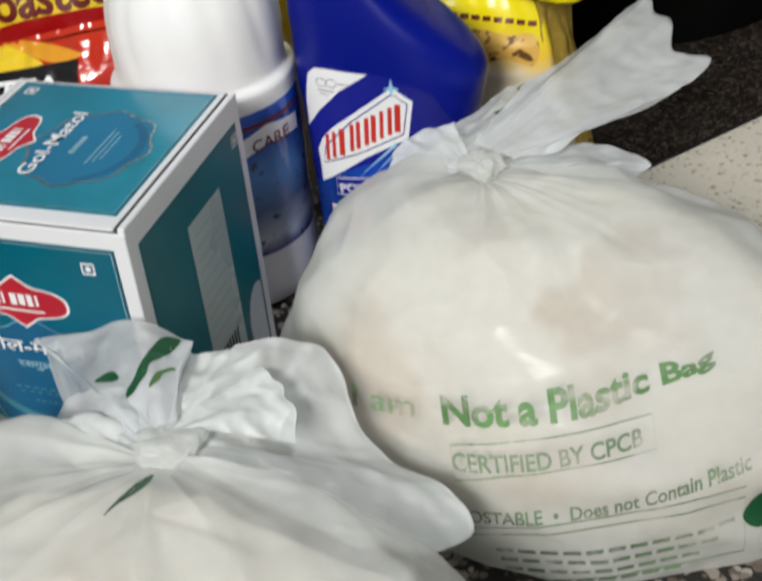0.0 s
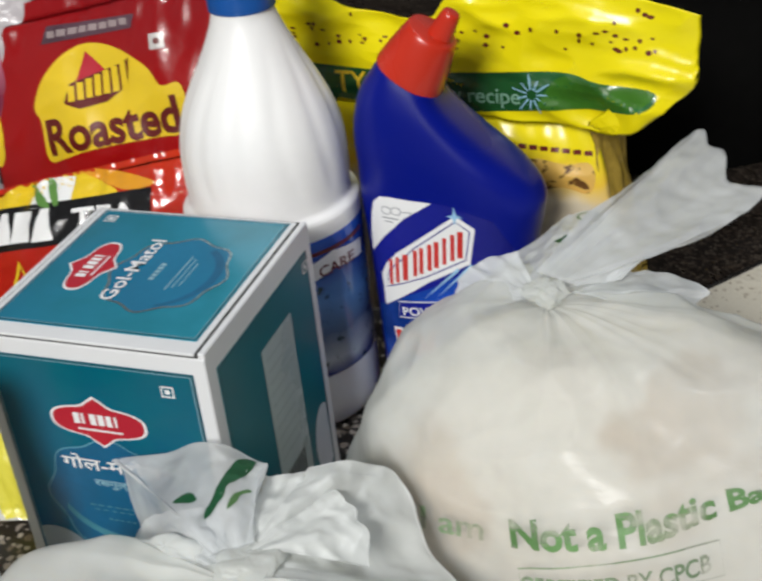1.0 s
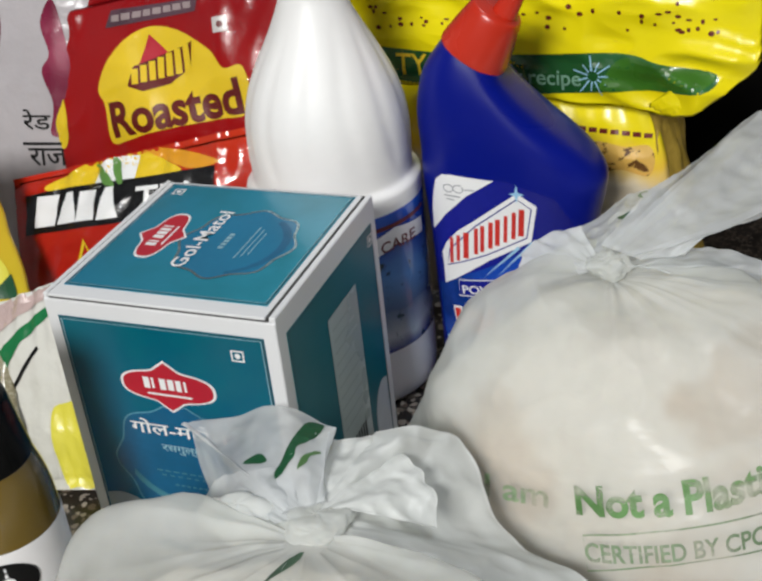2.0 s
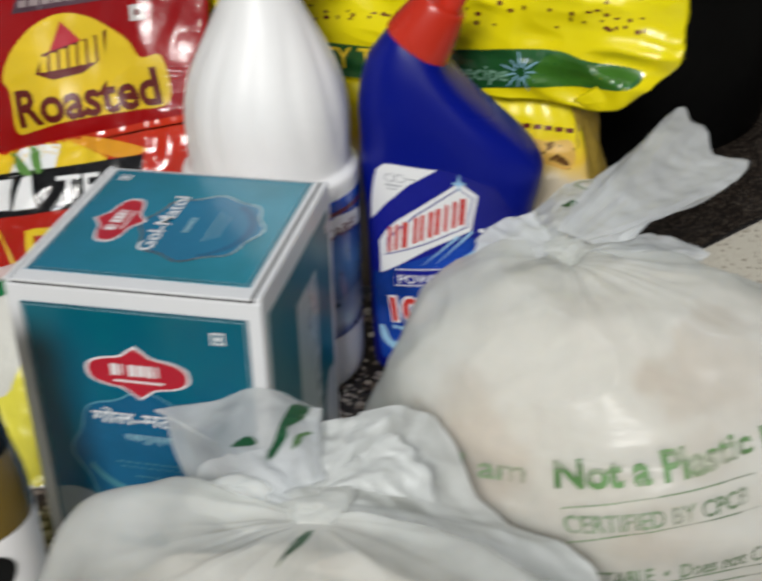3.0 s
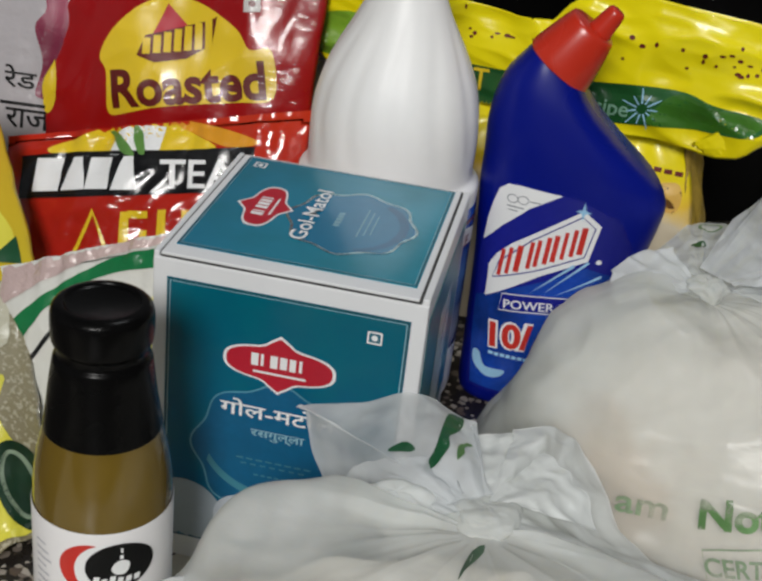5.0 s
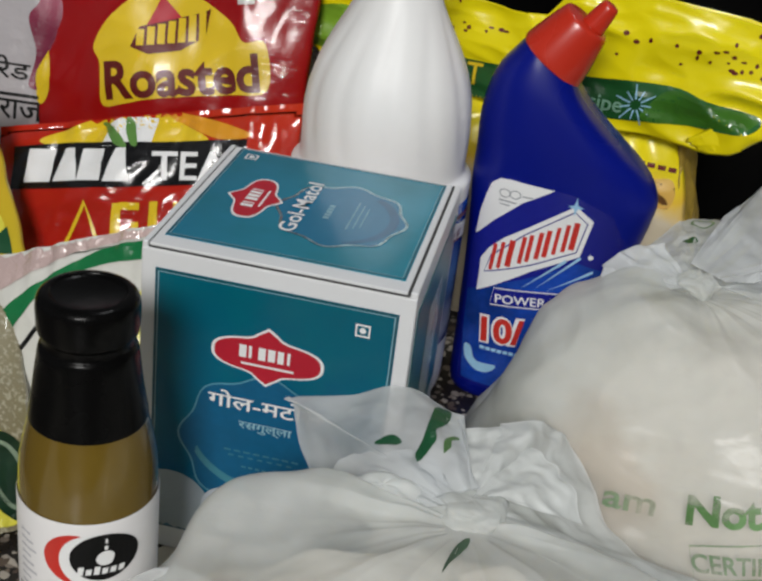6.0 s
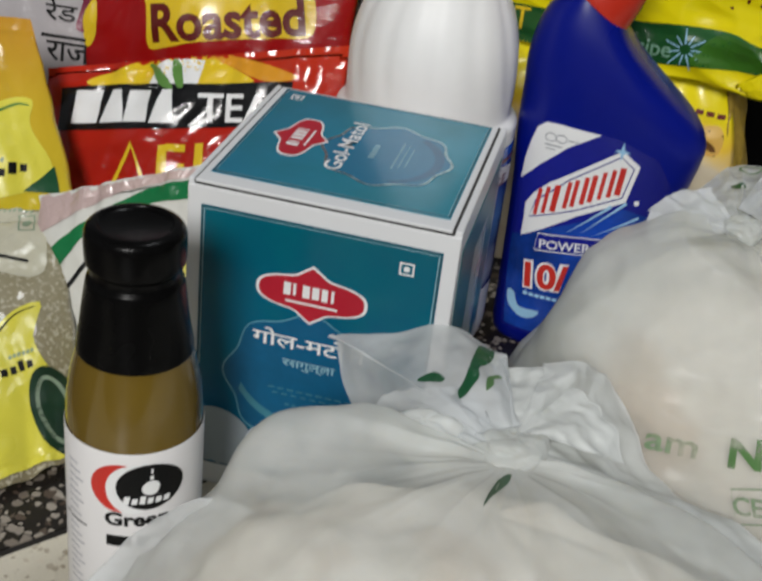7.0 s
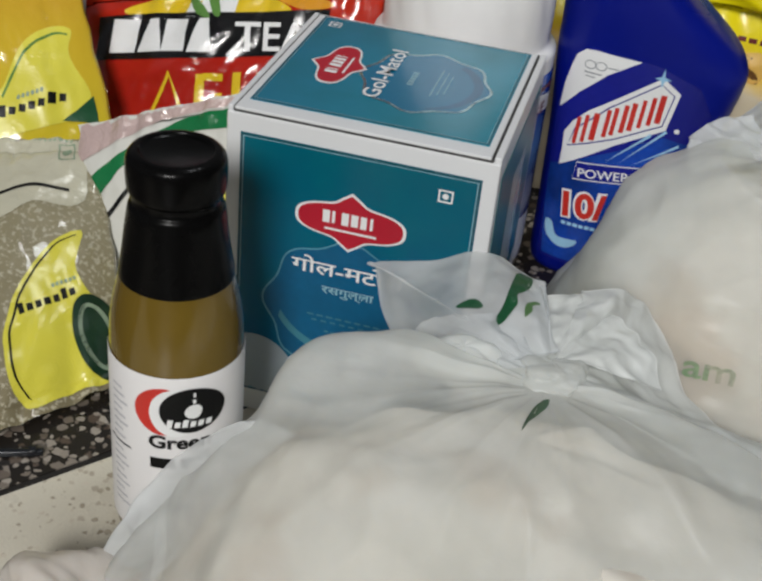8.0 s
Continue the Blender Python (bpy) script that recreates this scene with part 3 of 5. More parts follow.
def sauce_bottle(cx, cy):
    t = thing("sauce_bottle", "glass bottle of green-brown sauce with black sleeve and white label", "bottle", V(cx, cy, FLOOR))
    prof = eased([(2.2, FLOOR), (2.46, FLOOR + 0.4), (2.5, -12), (2.5, -7.6), (2.47, -5.6), (2.33, -4.5), (2.07, -3.4), (1.95, -3.0)], 5)
    body = part("body", lathe(cx, cy, prof, 72), M_SAUCE, t, "glass filled with green-brown sauce")
    cap = eased([(2.09, -3.32), (2.06, -3.1), (1.92, -2.2), (1.8, -1.3), (1.7, -0.6), (1.56, -0.36), (1.58, -0.08), (1.72, 0.15), (1.76, 0.85), (1.72, 1.28), (1.56, 1.48), (1.34, 1.54), (1.26, 1.46), (1.16, 1.4)], 5)
    slv = part("shrink_sleeve", lathe(cx, cy, cap, 72, lambda a, z: 0.012 * math.sin(5 * a + z * 2) * (1 if -3.2 < z < -0.6 else 0.1)), M_SLEEVE, t, "black plastic sleeve over cap and neck")
    lab = [(2.525, -14.3), (2.55, -14.2), (2.55, -11), (2.55, -6.45), (2.525, -6.37)]
    label = part("label", lathe(cx, cy, lab, 72, None, (False, False)), M_LABEL, t, "white wraparound paper label")
    w = (Vector((15.3, -42, 0)) - Vector((cx, cy, 0))).normalized()
    r = Vector((-w.y, w.x, 0))
    kw = dict(way=-w, lift=0.02)

    def at(dx, z):
        p = Vector((cx, cy, 0)) + w * 4 + r * dx
        return (p.x, p.y, z)

    up = (0, 0, 1)
    decal("red_crescent", flat_poly(circle(-0.62, 0.05, 1.0, 1.08)), label, at(0.1, -7.95), r, up, M_BRIGHT_RED, label, **kw)
    decal("white_crescent", flat_poly(circle(-0.16, 0.02, 0.95, 1.1)), label, at(0.1, -7.95), r, up, M_WHITE_INK, label, way=-w, lift=0.035)
    decal("black_disc", flat_poly(circle(0.42, 0.12, 1.17, 1.02)), label, at(0.1, -7.95), r, up, M_BLACK_INK, label, way=-w, lift=0.05)
    decal("bowl_patch", flat_poly(smooth([(0.15, 0.0), (0.3, 0.3), (0.6, 0.36), (0.78, 0.15), (0.66, -0.22), (0.34, -0.25)])), label, at(0.1, -7.9), r, up, M_WHITE_INK, label, way=-w, lift=0.065)
    decal("bowl_steam", flat_bars([(0.44, 0.42, 0.56, 0.6), (0.47, 0.7, 0.55, 0.9)]), label, at(0.1, -7.9), r, up, M_WHITE_INK, label, way=-w, lift=0.065)
    decal("logo_print", flat_bars([(-0.4 + 0.28 * k, -0.66, -0.2 + 0.28 * k, -0.4 + (0.1 if k in (0, 2) else 0)) for k in range(6)], 0.15), label, at(0.1, -7.9), r, up, M_WHITE_INK, label, way=-w, lift=0.065)
    decal("lettering", flat_text("Green", 0.58, 2.3, 0.035), label, at(-1.05, -9.6), r, up, M_BLACK_INK, label, **kw)
    decal("fine_print", flat_bars([(0, 0, 0.9, 0.5), (1.1, 0, 2.3, 0.5)]), label, at(-1.0, -10.6), r, up, M_BLACK_INK, label, **kw)
    decal("fine_print", flat_bars([(0, -1.3, 0.6, -1.0), (0.75, -1.3, 1.5, -1.0)]), label, at(-0.5, -11.4), r, up, M_BLACK_INK, label, **kw)
    fine = [(-2.3, -0.33 * k, -2.3 + 0.3 + 0.2 * ((k * 7) % 3) / 2, -0.33 * k + 0.1) for k in range(18)]
    decal("fine_print", flat_bars(fine), label, at(0, -7.5), r, up, plain("grey_ink", (0.52, 0.52, 0.55), 0.5), label, **kw)
    decal("rule_line", flat_bars([(-2.4, 0, -1.7, 0.07)], 0.0), label, at(0, -10.1), r, up, M_BLACK_INK, label, **kw)


sauce_bottle(0.37, -7.42)

M_BLUE_PLASTIC = plain("deep_blue_plastic", (0.001, 0.007, 0.21), 0.34, 0.08, 30, 0.05, spec=0.24)
M_RED_PLASTIC = plain("red_plastic", (0.56, 0.03, 0.012), 0.3, 0.08, 30, 0.05)
M_LABEL_BLUE = plain("label_violet_blue", (0.008, 0.012, 0.24), 0.2, 0.25, 25, 0, 0.1)
M_LABEL_SKY = plain("label_deep_sky_blue", (0.004, 0.05, 0.36), 0.2, 0.8, 50, 0, 0.1)
M_GLOW_INK = plain("pale_blue_ink", (0.35, 0.62, 0.85), 0.2, 0.2, 60)


def lofted(sections, cy, n=48, power=0.62, lean=0.0):
    """A skin through rounded sections: centre x, height, tilt in degrees, half width, half depth."""
    rows = []
    for cx, cz, tilt, hw, hd in sections:
        a, row = radians(tilt), []
        for i in range(n):
            q = 2 * math.pi * i / n
            c, s = math.cos(q), math.sin(q)
            x = hw * (abs(c) ** power) * (1 if c > 0 else -1)
            y = hd * (abs(s) ** 0.8) * (1 if s > 0 else -1)
            z = cz + x * math.sin(a)
            row.append(V(cx + x * math.cos(a), cy + y + lean * (z - FLOOR), z))
        rows.append(row)
    return grid_mesh(rows, True, (True, True))


def cleaner_bottle():
    cy, lean = 19.6, 0.0
    t = thing("toilet_cleaner_bottle", "deep blue plastic cleaner bottle with angled neck and red cap", "bottle", V(14.7, cy, FLOOR))
    sec = eased([(14.75, FLOOR, 0, 3.6, 2.0), (14.72, FLOOR + 0.35, 0, 4.0, 2.4), (14.75, -11, 0, 4.1, 2.6), (14.95, -6, -1, 4.45, 2.6), (15.1, -3, -4, 4.85, 2.6),
                 (15.1, -1.4, -8, 4.9, 2.55), (14.6, 0.3, -13, 4.5, 2.45), (13.8, 2.1, -20, 3.35, 2.2), (13.45, 3.4, -28, 2.25, 1.9), (13.4, 4.15, -33, 1.72, 1.65)], 5)
    body = part("body", lofted(sec, cy, 56, 0.62, lean), M_BLUE_PLASTIC, t, "deep blue moulded plastic body")
    cap = eased([(13.36, 4.05, -33, 1.84, 1.8), (13.46, 4.25, -33, 1.84, 1.8), (14.05, 5.2, -33, 1.62, 1.6), (14.6, 6.1, -33, 1.36, 1.36), (14.7, 6.27, -33, 1.2, 1.2)], 4)
    c = part("cap", lofted(cap, cy, 40, 0.9, lean), M_RED_PLASTIC, t, "red ribbed plastic cap")
    noz = eased([(14.95, 5.95, -33, 0.66, 0.66), (15.4, 6.7, -33, 0.55, 0.55), (15.68, 7.15, -33, 0.46, 0.46), (15.74, 7.25, -33, 0.3, 0.3)], 3)
    part("nozzle_cap", lofted(noz, cy, 24, 1.0, lean), M_RED_PLASTIC, c, "small red nozzle cap")
    o, r, u = (0, 10, 0), (1, 0, 0), (0, 0, 1)
    K = dict(onto=body, o=o, right=r, up=u, parent=body, way=(0, 1, 0))
    lab = [(11.3, -14.2), (18.2, -14.2), (18.5, -9), (18.7, -4.2), (17.8, -2.7), (15.6, -1.9), (13.0, -1.68), (12.3, -1.6), (11.65, -1.9), (11.2, -3.0), (10.95, -5.4), (11.1, -10)]
    decal("label", flat_poly(lab), material=M_LABEL_BLUE, lift=0.02, label="glossy violet-blue printed label", **K)
    decal("sky_patch", flat_poly([(11.1, -8.6), (12.6, -7.7), (14.5, -6.8), (16.6, -5.6), (18.3, -6.0), (18.2, -10), (17.9, -14), (11.5, -14), (11.2, -11)]), material=M_LABEL_SKY, lift=0.03, **K)
    decal("white_corner", flat_poly([(11.3, -2.9), (11.5, -2.15), (11.9, -1.78), (12.5, -1.72), (14.75, -1.85), (13.2, -2.85), (11.95, -4.1), (11.06, -5.3), (11.12, -4.0)]), material=M_WHITE_INK, lift=0.04, **K)
    grey_line = plain("grey_line", (0.3, 0.32, 0.35), 0.5)
    for dx in (0.0, 0.55):
        decal("corner_print", flat_ring(circle(12.25 + dx, -2.5 + 0.05 * dx, 0.3, 0.24, 16), 0.05), material=grey_line, lift=0.06, **K)
    decal("corner_print", flat_bars([(12.0, -2.95, 12.9, -2.88), (13.15, -2.5, 13.7, -2.44), (12.1, -3.15, 12.6, -3.09)]), material=grey_line, lift=0.06, **K)
    hexa = [(11.6, -7.3), (11.55, -6.5), (11.9, -5.75), (12.6, -4.95), (14.2, -3.75), (15.95, -2.45), (16.95, -3.15), (16.6, -5.2), (14.3, -6.5), (11.6, -8.4)]
    decal("logo_plate", flat_poly(hexa), material=M_WHITE_INK, lift=0.045, **K)
    decal("logo_line", flat_ring([(11.85, -7.2), (12.05, -6.1), (13.6, -4.5), (15.92, -2.75), (16.7, -3.3), (16.4, -5.0), (14.2, -6.2)], 0.07), material=M_LABEL_BLUE, lift=0.06, **K)
    # logo strokes, tall upright bars climbing along the plate
    bars, x = [], 12.1
    for w, g in ((0.2, 0.18), (0.2, 0.2), (0.3, 0.3), (0.22, 0.12), (0.22, 0.22), (0.24, 0.12), (0.26, 0.2), (0.2, 0.22), (0.22, 0.14), (0.3, 0.2)):
        bars.append((x, -6.95 + (x - 12.1) * 0.55, x + w, -5.4 + (x - 12.1) * 0.55))
        x += w + g
    bm = flat_bars(bars)
    for v in bm.verts:
        v.co.x += 0.06 * (v.co.y + 6)
    decal("logo_print", bm, material=M_BRIGHT_RED, lift=0.065, **K)
    decal("name_plate", flat_poly([(12.45, -8.95), (17.6, -8.35), (17.6, -7.3), (12.5, -7.9)]), material=M_LABEL_BLUE, lift=0.045, **K)
    decal("plate_line", flat_ring([(12.45, -8.95), (17.6, -8.35), (17.6, -7.3), (12.5, -7.9)], 0.06), material=M_WHITE_INK, lift=0.06, **K)
    decal("lettering", flat_text("POWER PLUS", 0.5, 4.6), body, (12.7, 10, -8.74), (1, 0, 0.115), u, M_WHITE_INK, body, way=(0, 1, 0), lift=0.07)
    decal("lettering_rim", flat_text("10/", 1.4, 2.45, 0.09), body, (12.2, 10, -11.2), (1, 0, 0.12), u, M_WHITE_INK, body, way=(0, 1, 0), lift=0.05)
    decal("lettering", flat_text("10/", 1.4, 2.35, 0.035), body, (12.28, 10, -11.2), (1, 0, 0.12), u, M_BRIGHT_RED, body, way=(0, 1, 0), lift=0.07)
    decal("fine_print", flat_bars([(12.3 + 0.32 * k, -11.75, 12.55 + 0.32 * k, -11.55) for k in range(8)]), material=M_GLOW_INK, lift=0.06, **K)
    decal("bowl_shape", flat_poly(smooth([(11.45, -11.9), (11.8, -11.85), (12.2, -12.6), (13.3, -12.6), (13.0, -13.1), (12.3, -13.2), (11.6, -12.7)])), material=M_GLOW_INK, lift=0.06, **K)
    rays = flat_poly([(13.9, -7.6), (15.9, -5.5), (16.0, -5.65)])
    decal("light_ray", rays, material=M_GLOW_INK, lift=0.05, **K)
    decal("light_ray", flat_poly([(14.6, -7.5), (16.6, -5.2), (16.72, -5.3)]), material=M_GLOW_INK, lift=0.05, **K)
    decal("light_ray", flat_poly([(15.2, -7.5), (17.4, -5.9), (17.45, -6.05)]), material=M_GLOW_INK, lift=0.05, **K)
    decal("spark", flat_poly([(15.83, -2.4), (15.92, -1.95), (16.01, -2.4), (16.35, -2.5), (16.01, -2.6), (15.92, -3.0), (15.83, -2.6), (15.5, -2.5)]), material=M_GLOW_INK, lift=0.075, **K)
    decal("spark", flat_poly(circle(17.15, -5.15, 0.14, n=12)), material=M_WHITE_INK, lift=0.075, **K)


cleaner_bottle()


def floor_cleaner_bottle(cx, cy):
    t = thing("floor_cleaner_bottle", "white fluted plastic bottle with blue cap and blue label", "bottle", V(cx, cy, FLOOR))
    prof = eased([(4.2, FLOOR), (4.65, FLOOR + 0.5), (4.72, -12), (4.72, -4.0), (4.74, -2.75), (4.7, -2.3), (4.36, -2.05), (4.3, -1.7), (4.34, -0.8), (4.34, 0.4), (4.22, 1.6), (3.88, 2.9), (3.3, 4.2), (2.6, 5.5), (2.0, 6.7), (1.62, 7.7), (1.5, 8.6)], 4)

    def flute(a, z):
        k = max(0.0, min(1.0, (z + 1.6) / 1.2)) * max(0.0, min(1.0, (6.6 - z) / 2.5))
        turn = 6 * a + 0.9 * math.sin(0.42 * z + 0.6) + 0.25 * math.sin(3 * a)
        return -0.075 * k * abs(math.sin(turn)) ** 5

    white = plain("white_plastic", (0.87, 0.87, 0.86), 0.42, 0.03, 30, 0.05)
    body = part("body", lathe(cx, cy, prof, 144, flute), white, t, "white plastic body with fluted shoulder")
    cp = eased([(1.62, 8.1), (1.66, 8.25), (1.66, 10.6), (1.55, 10.9), (1.2, 11.0)], 4)
    part("cap", lathe(cx, cy, cp, 96, lambda a, z: 0.03 * math.cos(48 * a)), plain("blue_plastic_cap", (0.008, 0.09, 0.36), 0.3, 0.08, 30), t, "blue ribbed screw cap")
    lab = part("label", lathe(cx, cy, [(4.74, -11.5), (4.765, -11.4), (4.765, -3.3), (4.74, -3.2)], 96, None, (False, False)),
               printed_film("blue_scene_label", [(0.0, (0.02, 0.03, 0.2)), (0.12, (0.5, 0.55, 0.6)), (0.3, (0.10, 0.16, 0.28)), (0.55, (0.10, 0.25, 0.55)), (0.8, (0.012, 0.03, 0.25)), (1.0, (0.02, 0.1, 0.5))], 2, 0.035, 0.118, 0.25, 0.1,
                            (120, 0.62, (0.03, 0.06, 0.07))), t, "blue printed picture label")
    o, r, u = (14.75, 10.7, -0.3), (0.80, 0.6, 0), (0, 0, 1)
    w = (-0.6, 0.8, 0)
    decal("name_plate", flat_poly([(-3.4, -5.4), (-3.3, -4.4), (-1.2, -3.75), (0.7, -4.2), (0.7, -5.1), (-1.2, -4.8)]), lab, o, r, u, M_WHITE_INK, lab, way=w, lift=0.02)
    decal("lettering", flat_text("CARE", 0.62, 2.2), lab, (13.06, 9.42, -5.3), r, (0, 0, 1), M_MAROON_INK, lab, way=w, lift=0.04)
    decal("name_arc", flat_bars([(-3.4, -3.72, 0.8, -3.5)]), lab, o, r, u, M_MAROON_INK, lab, way=w, lift=0.03)


floor_cleaner_bottle(5.6, 17.7)

# ---- packets ----
def shift(o, d):
    return tuple(a + b for a, b in zip(o, d))


def vermicelli_packet():
    t = thing("vermicelli_packet", "red plastic packet of roasted vermicelli with yellow print", "packet", V(-9, 24, FLOOR))
    red = printed_film("red_film", [(0.0, (0.30, 0.004, 0.004)), (0.6, (0.34, 0.005, 0.006)), (1.0, (0.24, 0.008, 0.012))], 2, 0.05, 0.22, 0.24, 0.16, None, 0.16)
    body = part("body", pillow((-21.0, 27.8, 3.0), (-0.6, 28.6, 7.6), (-19.6, 22.2, -14.6), (-0.7, 22.2, -14.6), 1.3, seed=2.3, wrinkle=0.34), red, t, "glossy red film")
    r, u = (1, 0, 0.13), (0, 0.2, 1)
    K = dict(onto=body, right=r, up=u, parent=body, way=(0, 1, -0.35))
    o2 = (-13.3, 24.5, -4.7)
    # yellow dome behind the word
    dome = [(0.75, 0.0), (0.6, 1.4), (0.5, 2.6), (0.1, 3.5), (0.9, 5.0), (2.6, 6.45), (4.4, 7.05), (6.4, 6.6), (8.5, 5.2), (9.3, 4.05), (10.6, 4.0), (10.75, 1.3), (8.6, 0.95), (6.2, 0.75), (3.6, 0.45), (2.0, 0.1)]
    decal("yellow_dome", flat_poly(smooth(dome)), o=o2, material=M_YELLOW_INK, lift=0.03, **K)
    decal("lettering", flat_text("Roasted", 2.15, 9.4, 0.03), body, shift(o2, (0.95, 0, 0.55)), (1, 0, 0.23), u, M_MAROON_INK, body, way=(0, 1, -0.35), lift=0.06)
    decal("red_triangle", flat_poly([(3.0, 4.0), (4.3, 6.6), (6.0, 4.8), (4.4, 4.1)]), o=o2, material=M_RED_INK, lift=0.045, **K)
    decal("logo_plate", flat_poly([(2.5, 3.5), (3.0, 4.7), (6.9, 5.7), (7.3, 5.9), (7.0, 4.3), (5.5, 3.4), (3.6, 3.1)]), o=o2, material=M_MAROON_INK, lift=0.06, **K)
    decal("logo_print", bend(flat_bars([(2.85 + 0.62 * k, 3.55 + 0.05 * k, 3.3 + 0.62 * k, 4.5 + 0.17 * k) for k in range(7)]), 0.004), o=o2, material=M_YELLOW_INK, lift=0.075, **K)
    decal("mark_square", flat_poly([(0, 0), (0.95, 0.05), (0.95, 1.0), (0, 0.95)]), o=shift(o2, (8.05, 0, 7.6)), material=plain("pale_grey_ink", (0.6, 0.58, 0.56), 0.3), lift=0.04, **K)
    decal("mark_dot", flat_poly(circle(0.48, 0.5, 0.2, n=16)), o=shift(o2, (8.05, 0, 7.6)), material=M_MAROON_INK, lift=0.06, **K)
    decal("banner", flat_poly([(0, 0), (6.6, 0.4), (6.9, 1.2), (0.4, 1.1)]), o=shift(o2, (0.2, 0, 7.7)), material=plain("purple_grey_ink", (0.10, 0.05, 0.07), 0.3, 0.3), lift=0.04, **K)
    decal("banner_print", flat_bars([(0.5 + 0.75 * k, 0.35 + 0.04 * k, 1.1 + 0.75 * k, 0.75 + 0.04 * k) for k in range(8)]), o=shift(o2, (0.2, 0, 7.7)), material=plain("grey_mauve_ink", (0.35, 0.28, 0.28), 0.3), lift=0.06, **K)
    decal("yellow_edge", flat_poly(smooth([(-3.5, 0.0), (-2.8, 0.6), (-2.75, 2.4), (-3.1, 4.4), (-3.6, 6.2), (-4.4, 6.4), (-4.2, 3)])), o=o2, material=M_YELLOW_INK, lift=0.04, **K)
    overwrap(body, t)


vermicelli_packet()


def tea_packet():
    t = thing("tea_packet", "glossy red tea packet with black band and yellow top", "packet", V(-7, 16, FLOOR))
    film = printed_film("red_tea_film", [(0.0, (0.36, 0.012, 0.008)), (0.62, (0.46, 0.02, 0.010)), (1.0, (0.55, 0.04, 0.012))], 2, 0.03, 0.15, 0.16, 0.4)
    body = part("body", pillow((-15.9, 17.8, -4.3), (0.9, 19.4, -0.4), (-14.6, 13.2, -14.7), (1.0, 14.6, -14.7), 1.5, seed=5.1, wrinkle=0.4, seal=0.04), film, t, "crinkled glossy red film")
    r, u = (1, 0, 0.19), (0, 0.3, 1)
    K = dict(onto=body, right=r, up=u, parent=body, way=(0, 1, -0.45))
    o = (-14.4, 16, -7.2)
    decal("yellow_top", flat_poly(smooth([(1.6, 2.8), (3.2, 3.5), (5.2, 4.3), (7.4, 4.9), (9.4, 3.9), (11.3, 2.8), (8.6, 2.4), (3.5, 2.4)])), o=o, material=M_YELLOW_INK, lift=0.03, **K)
    decal("orange_glow", flat_poly(smooth([(7.6, 4.6), (9.6, 3.8), (11.9, 2.9), (13.6, 3.2), (10.5, 4.2)])), o=o, material=M_ORANGE_INK, lift=0.028, **K)
    decal("white_heart", flat_poly([(5.2, 2.5), (5.6, 3.8), (7.0, 4.4), (8.4, 4.3), (8.0, 2.5)]), o=o, material=M_WHITE_INK, lift=0.04, **K)
    decal("tea_leaf", flat_poly(smooth([(5.0, 3.9), (5.7, 3.7), (6.7, 2.5), (6.0, 2.6), (5.4, 3.4)])), o=o, material=M_LEAF_INK, lift=0.055, **K)
    decal("tea_leaf", flat_poly(smooth([(6.6, 4.2), (7.0, 3.8), (7.3, 2.6), (6.9, 2.6), (6.5, 3.6)])), o=o, material=M_LEAF_INK, lift=0.06, **K)
    decal("black_band", flat_poly([(0.0, 0.1), (6, 0.25), (13.2, 0.5), (13.4, 2.9), (8.6, 2.75), (3.2, 2.7), (0.1, 2.5)]), o=o, material=plain("glossy_black_ink", (0.006, 0.006, 0.007), 0.22, 0.2, 60, 0.12, 0.12, 0.003), lift=0.05, **K)
    decal("logo_print", flat_bars([(0.85, 0.5, 2.35, 2.35), (3.95, 0.6, 5.3, 2.35)], 0.1), o=o, material=M_WHITE_INK, lift=0.07, **K)
    for x in (2.6, 5.55):
        decal("logo_wedge", flat_poly([(x, 0.55), (x + 0.6, 2.4), (x + 1.15, 2.4), (x + 1.4, 0.6)]), o=o, material=M_WHITE_INK, lift=0.075, **K)
    decal("lettering", flat_text("TEA", 1.55, 4.2), o=shift(o, (7.9, 0, 2.25)), material=M_WHITE_INK, lift=0.07, **K)
    gold = [(6.1, -2.6, 6.6, -0.6), (6.5, -0.95, 7.6, -0.55), (6.5, -2.7, 7.6, -2.3), (7.2, -2.5, 7.6, -1.6), (8.2, -2.6, 8.7, -0.5), (9.5, -2.6, 10.0, -0.5)]
    decal("gold_print", flat_ring([(3.1, -3.2), (5.4, -3.0), (4.5, -0.4)], 0.34), o=o, material=M_YELLOW_INK, lift=0.06, **K)
    decal("gold_print", flat_bars(gold, 0.08), o=o, material=M_YELLOW_INK, lift=0.06, **K)
    decal("code_block", flat_bars([(1.5 + 0.2 * k, -5.2, 1.6 + 0.2 * k, -4.6) for k in range(6)]), o=o, material=M_BLACK_INK, lift=0.05, **K)
    overwrap(body, t)


tea_packet()


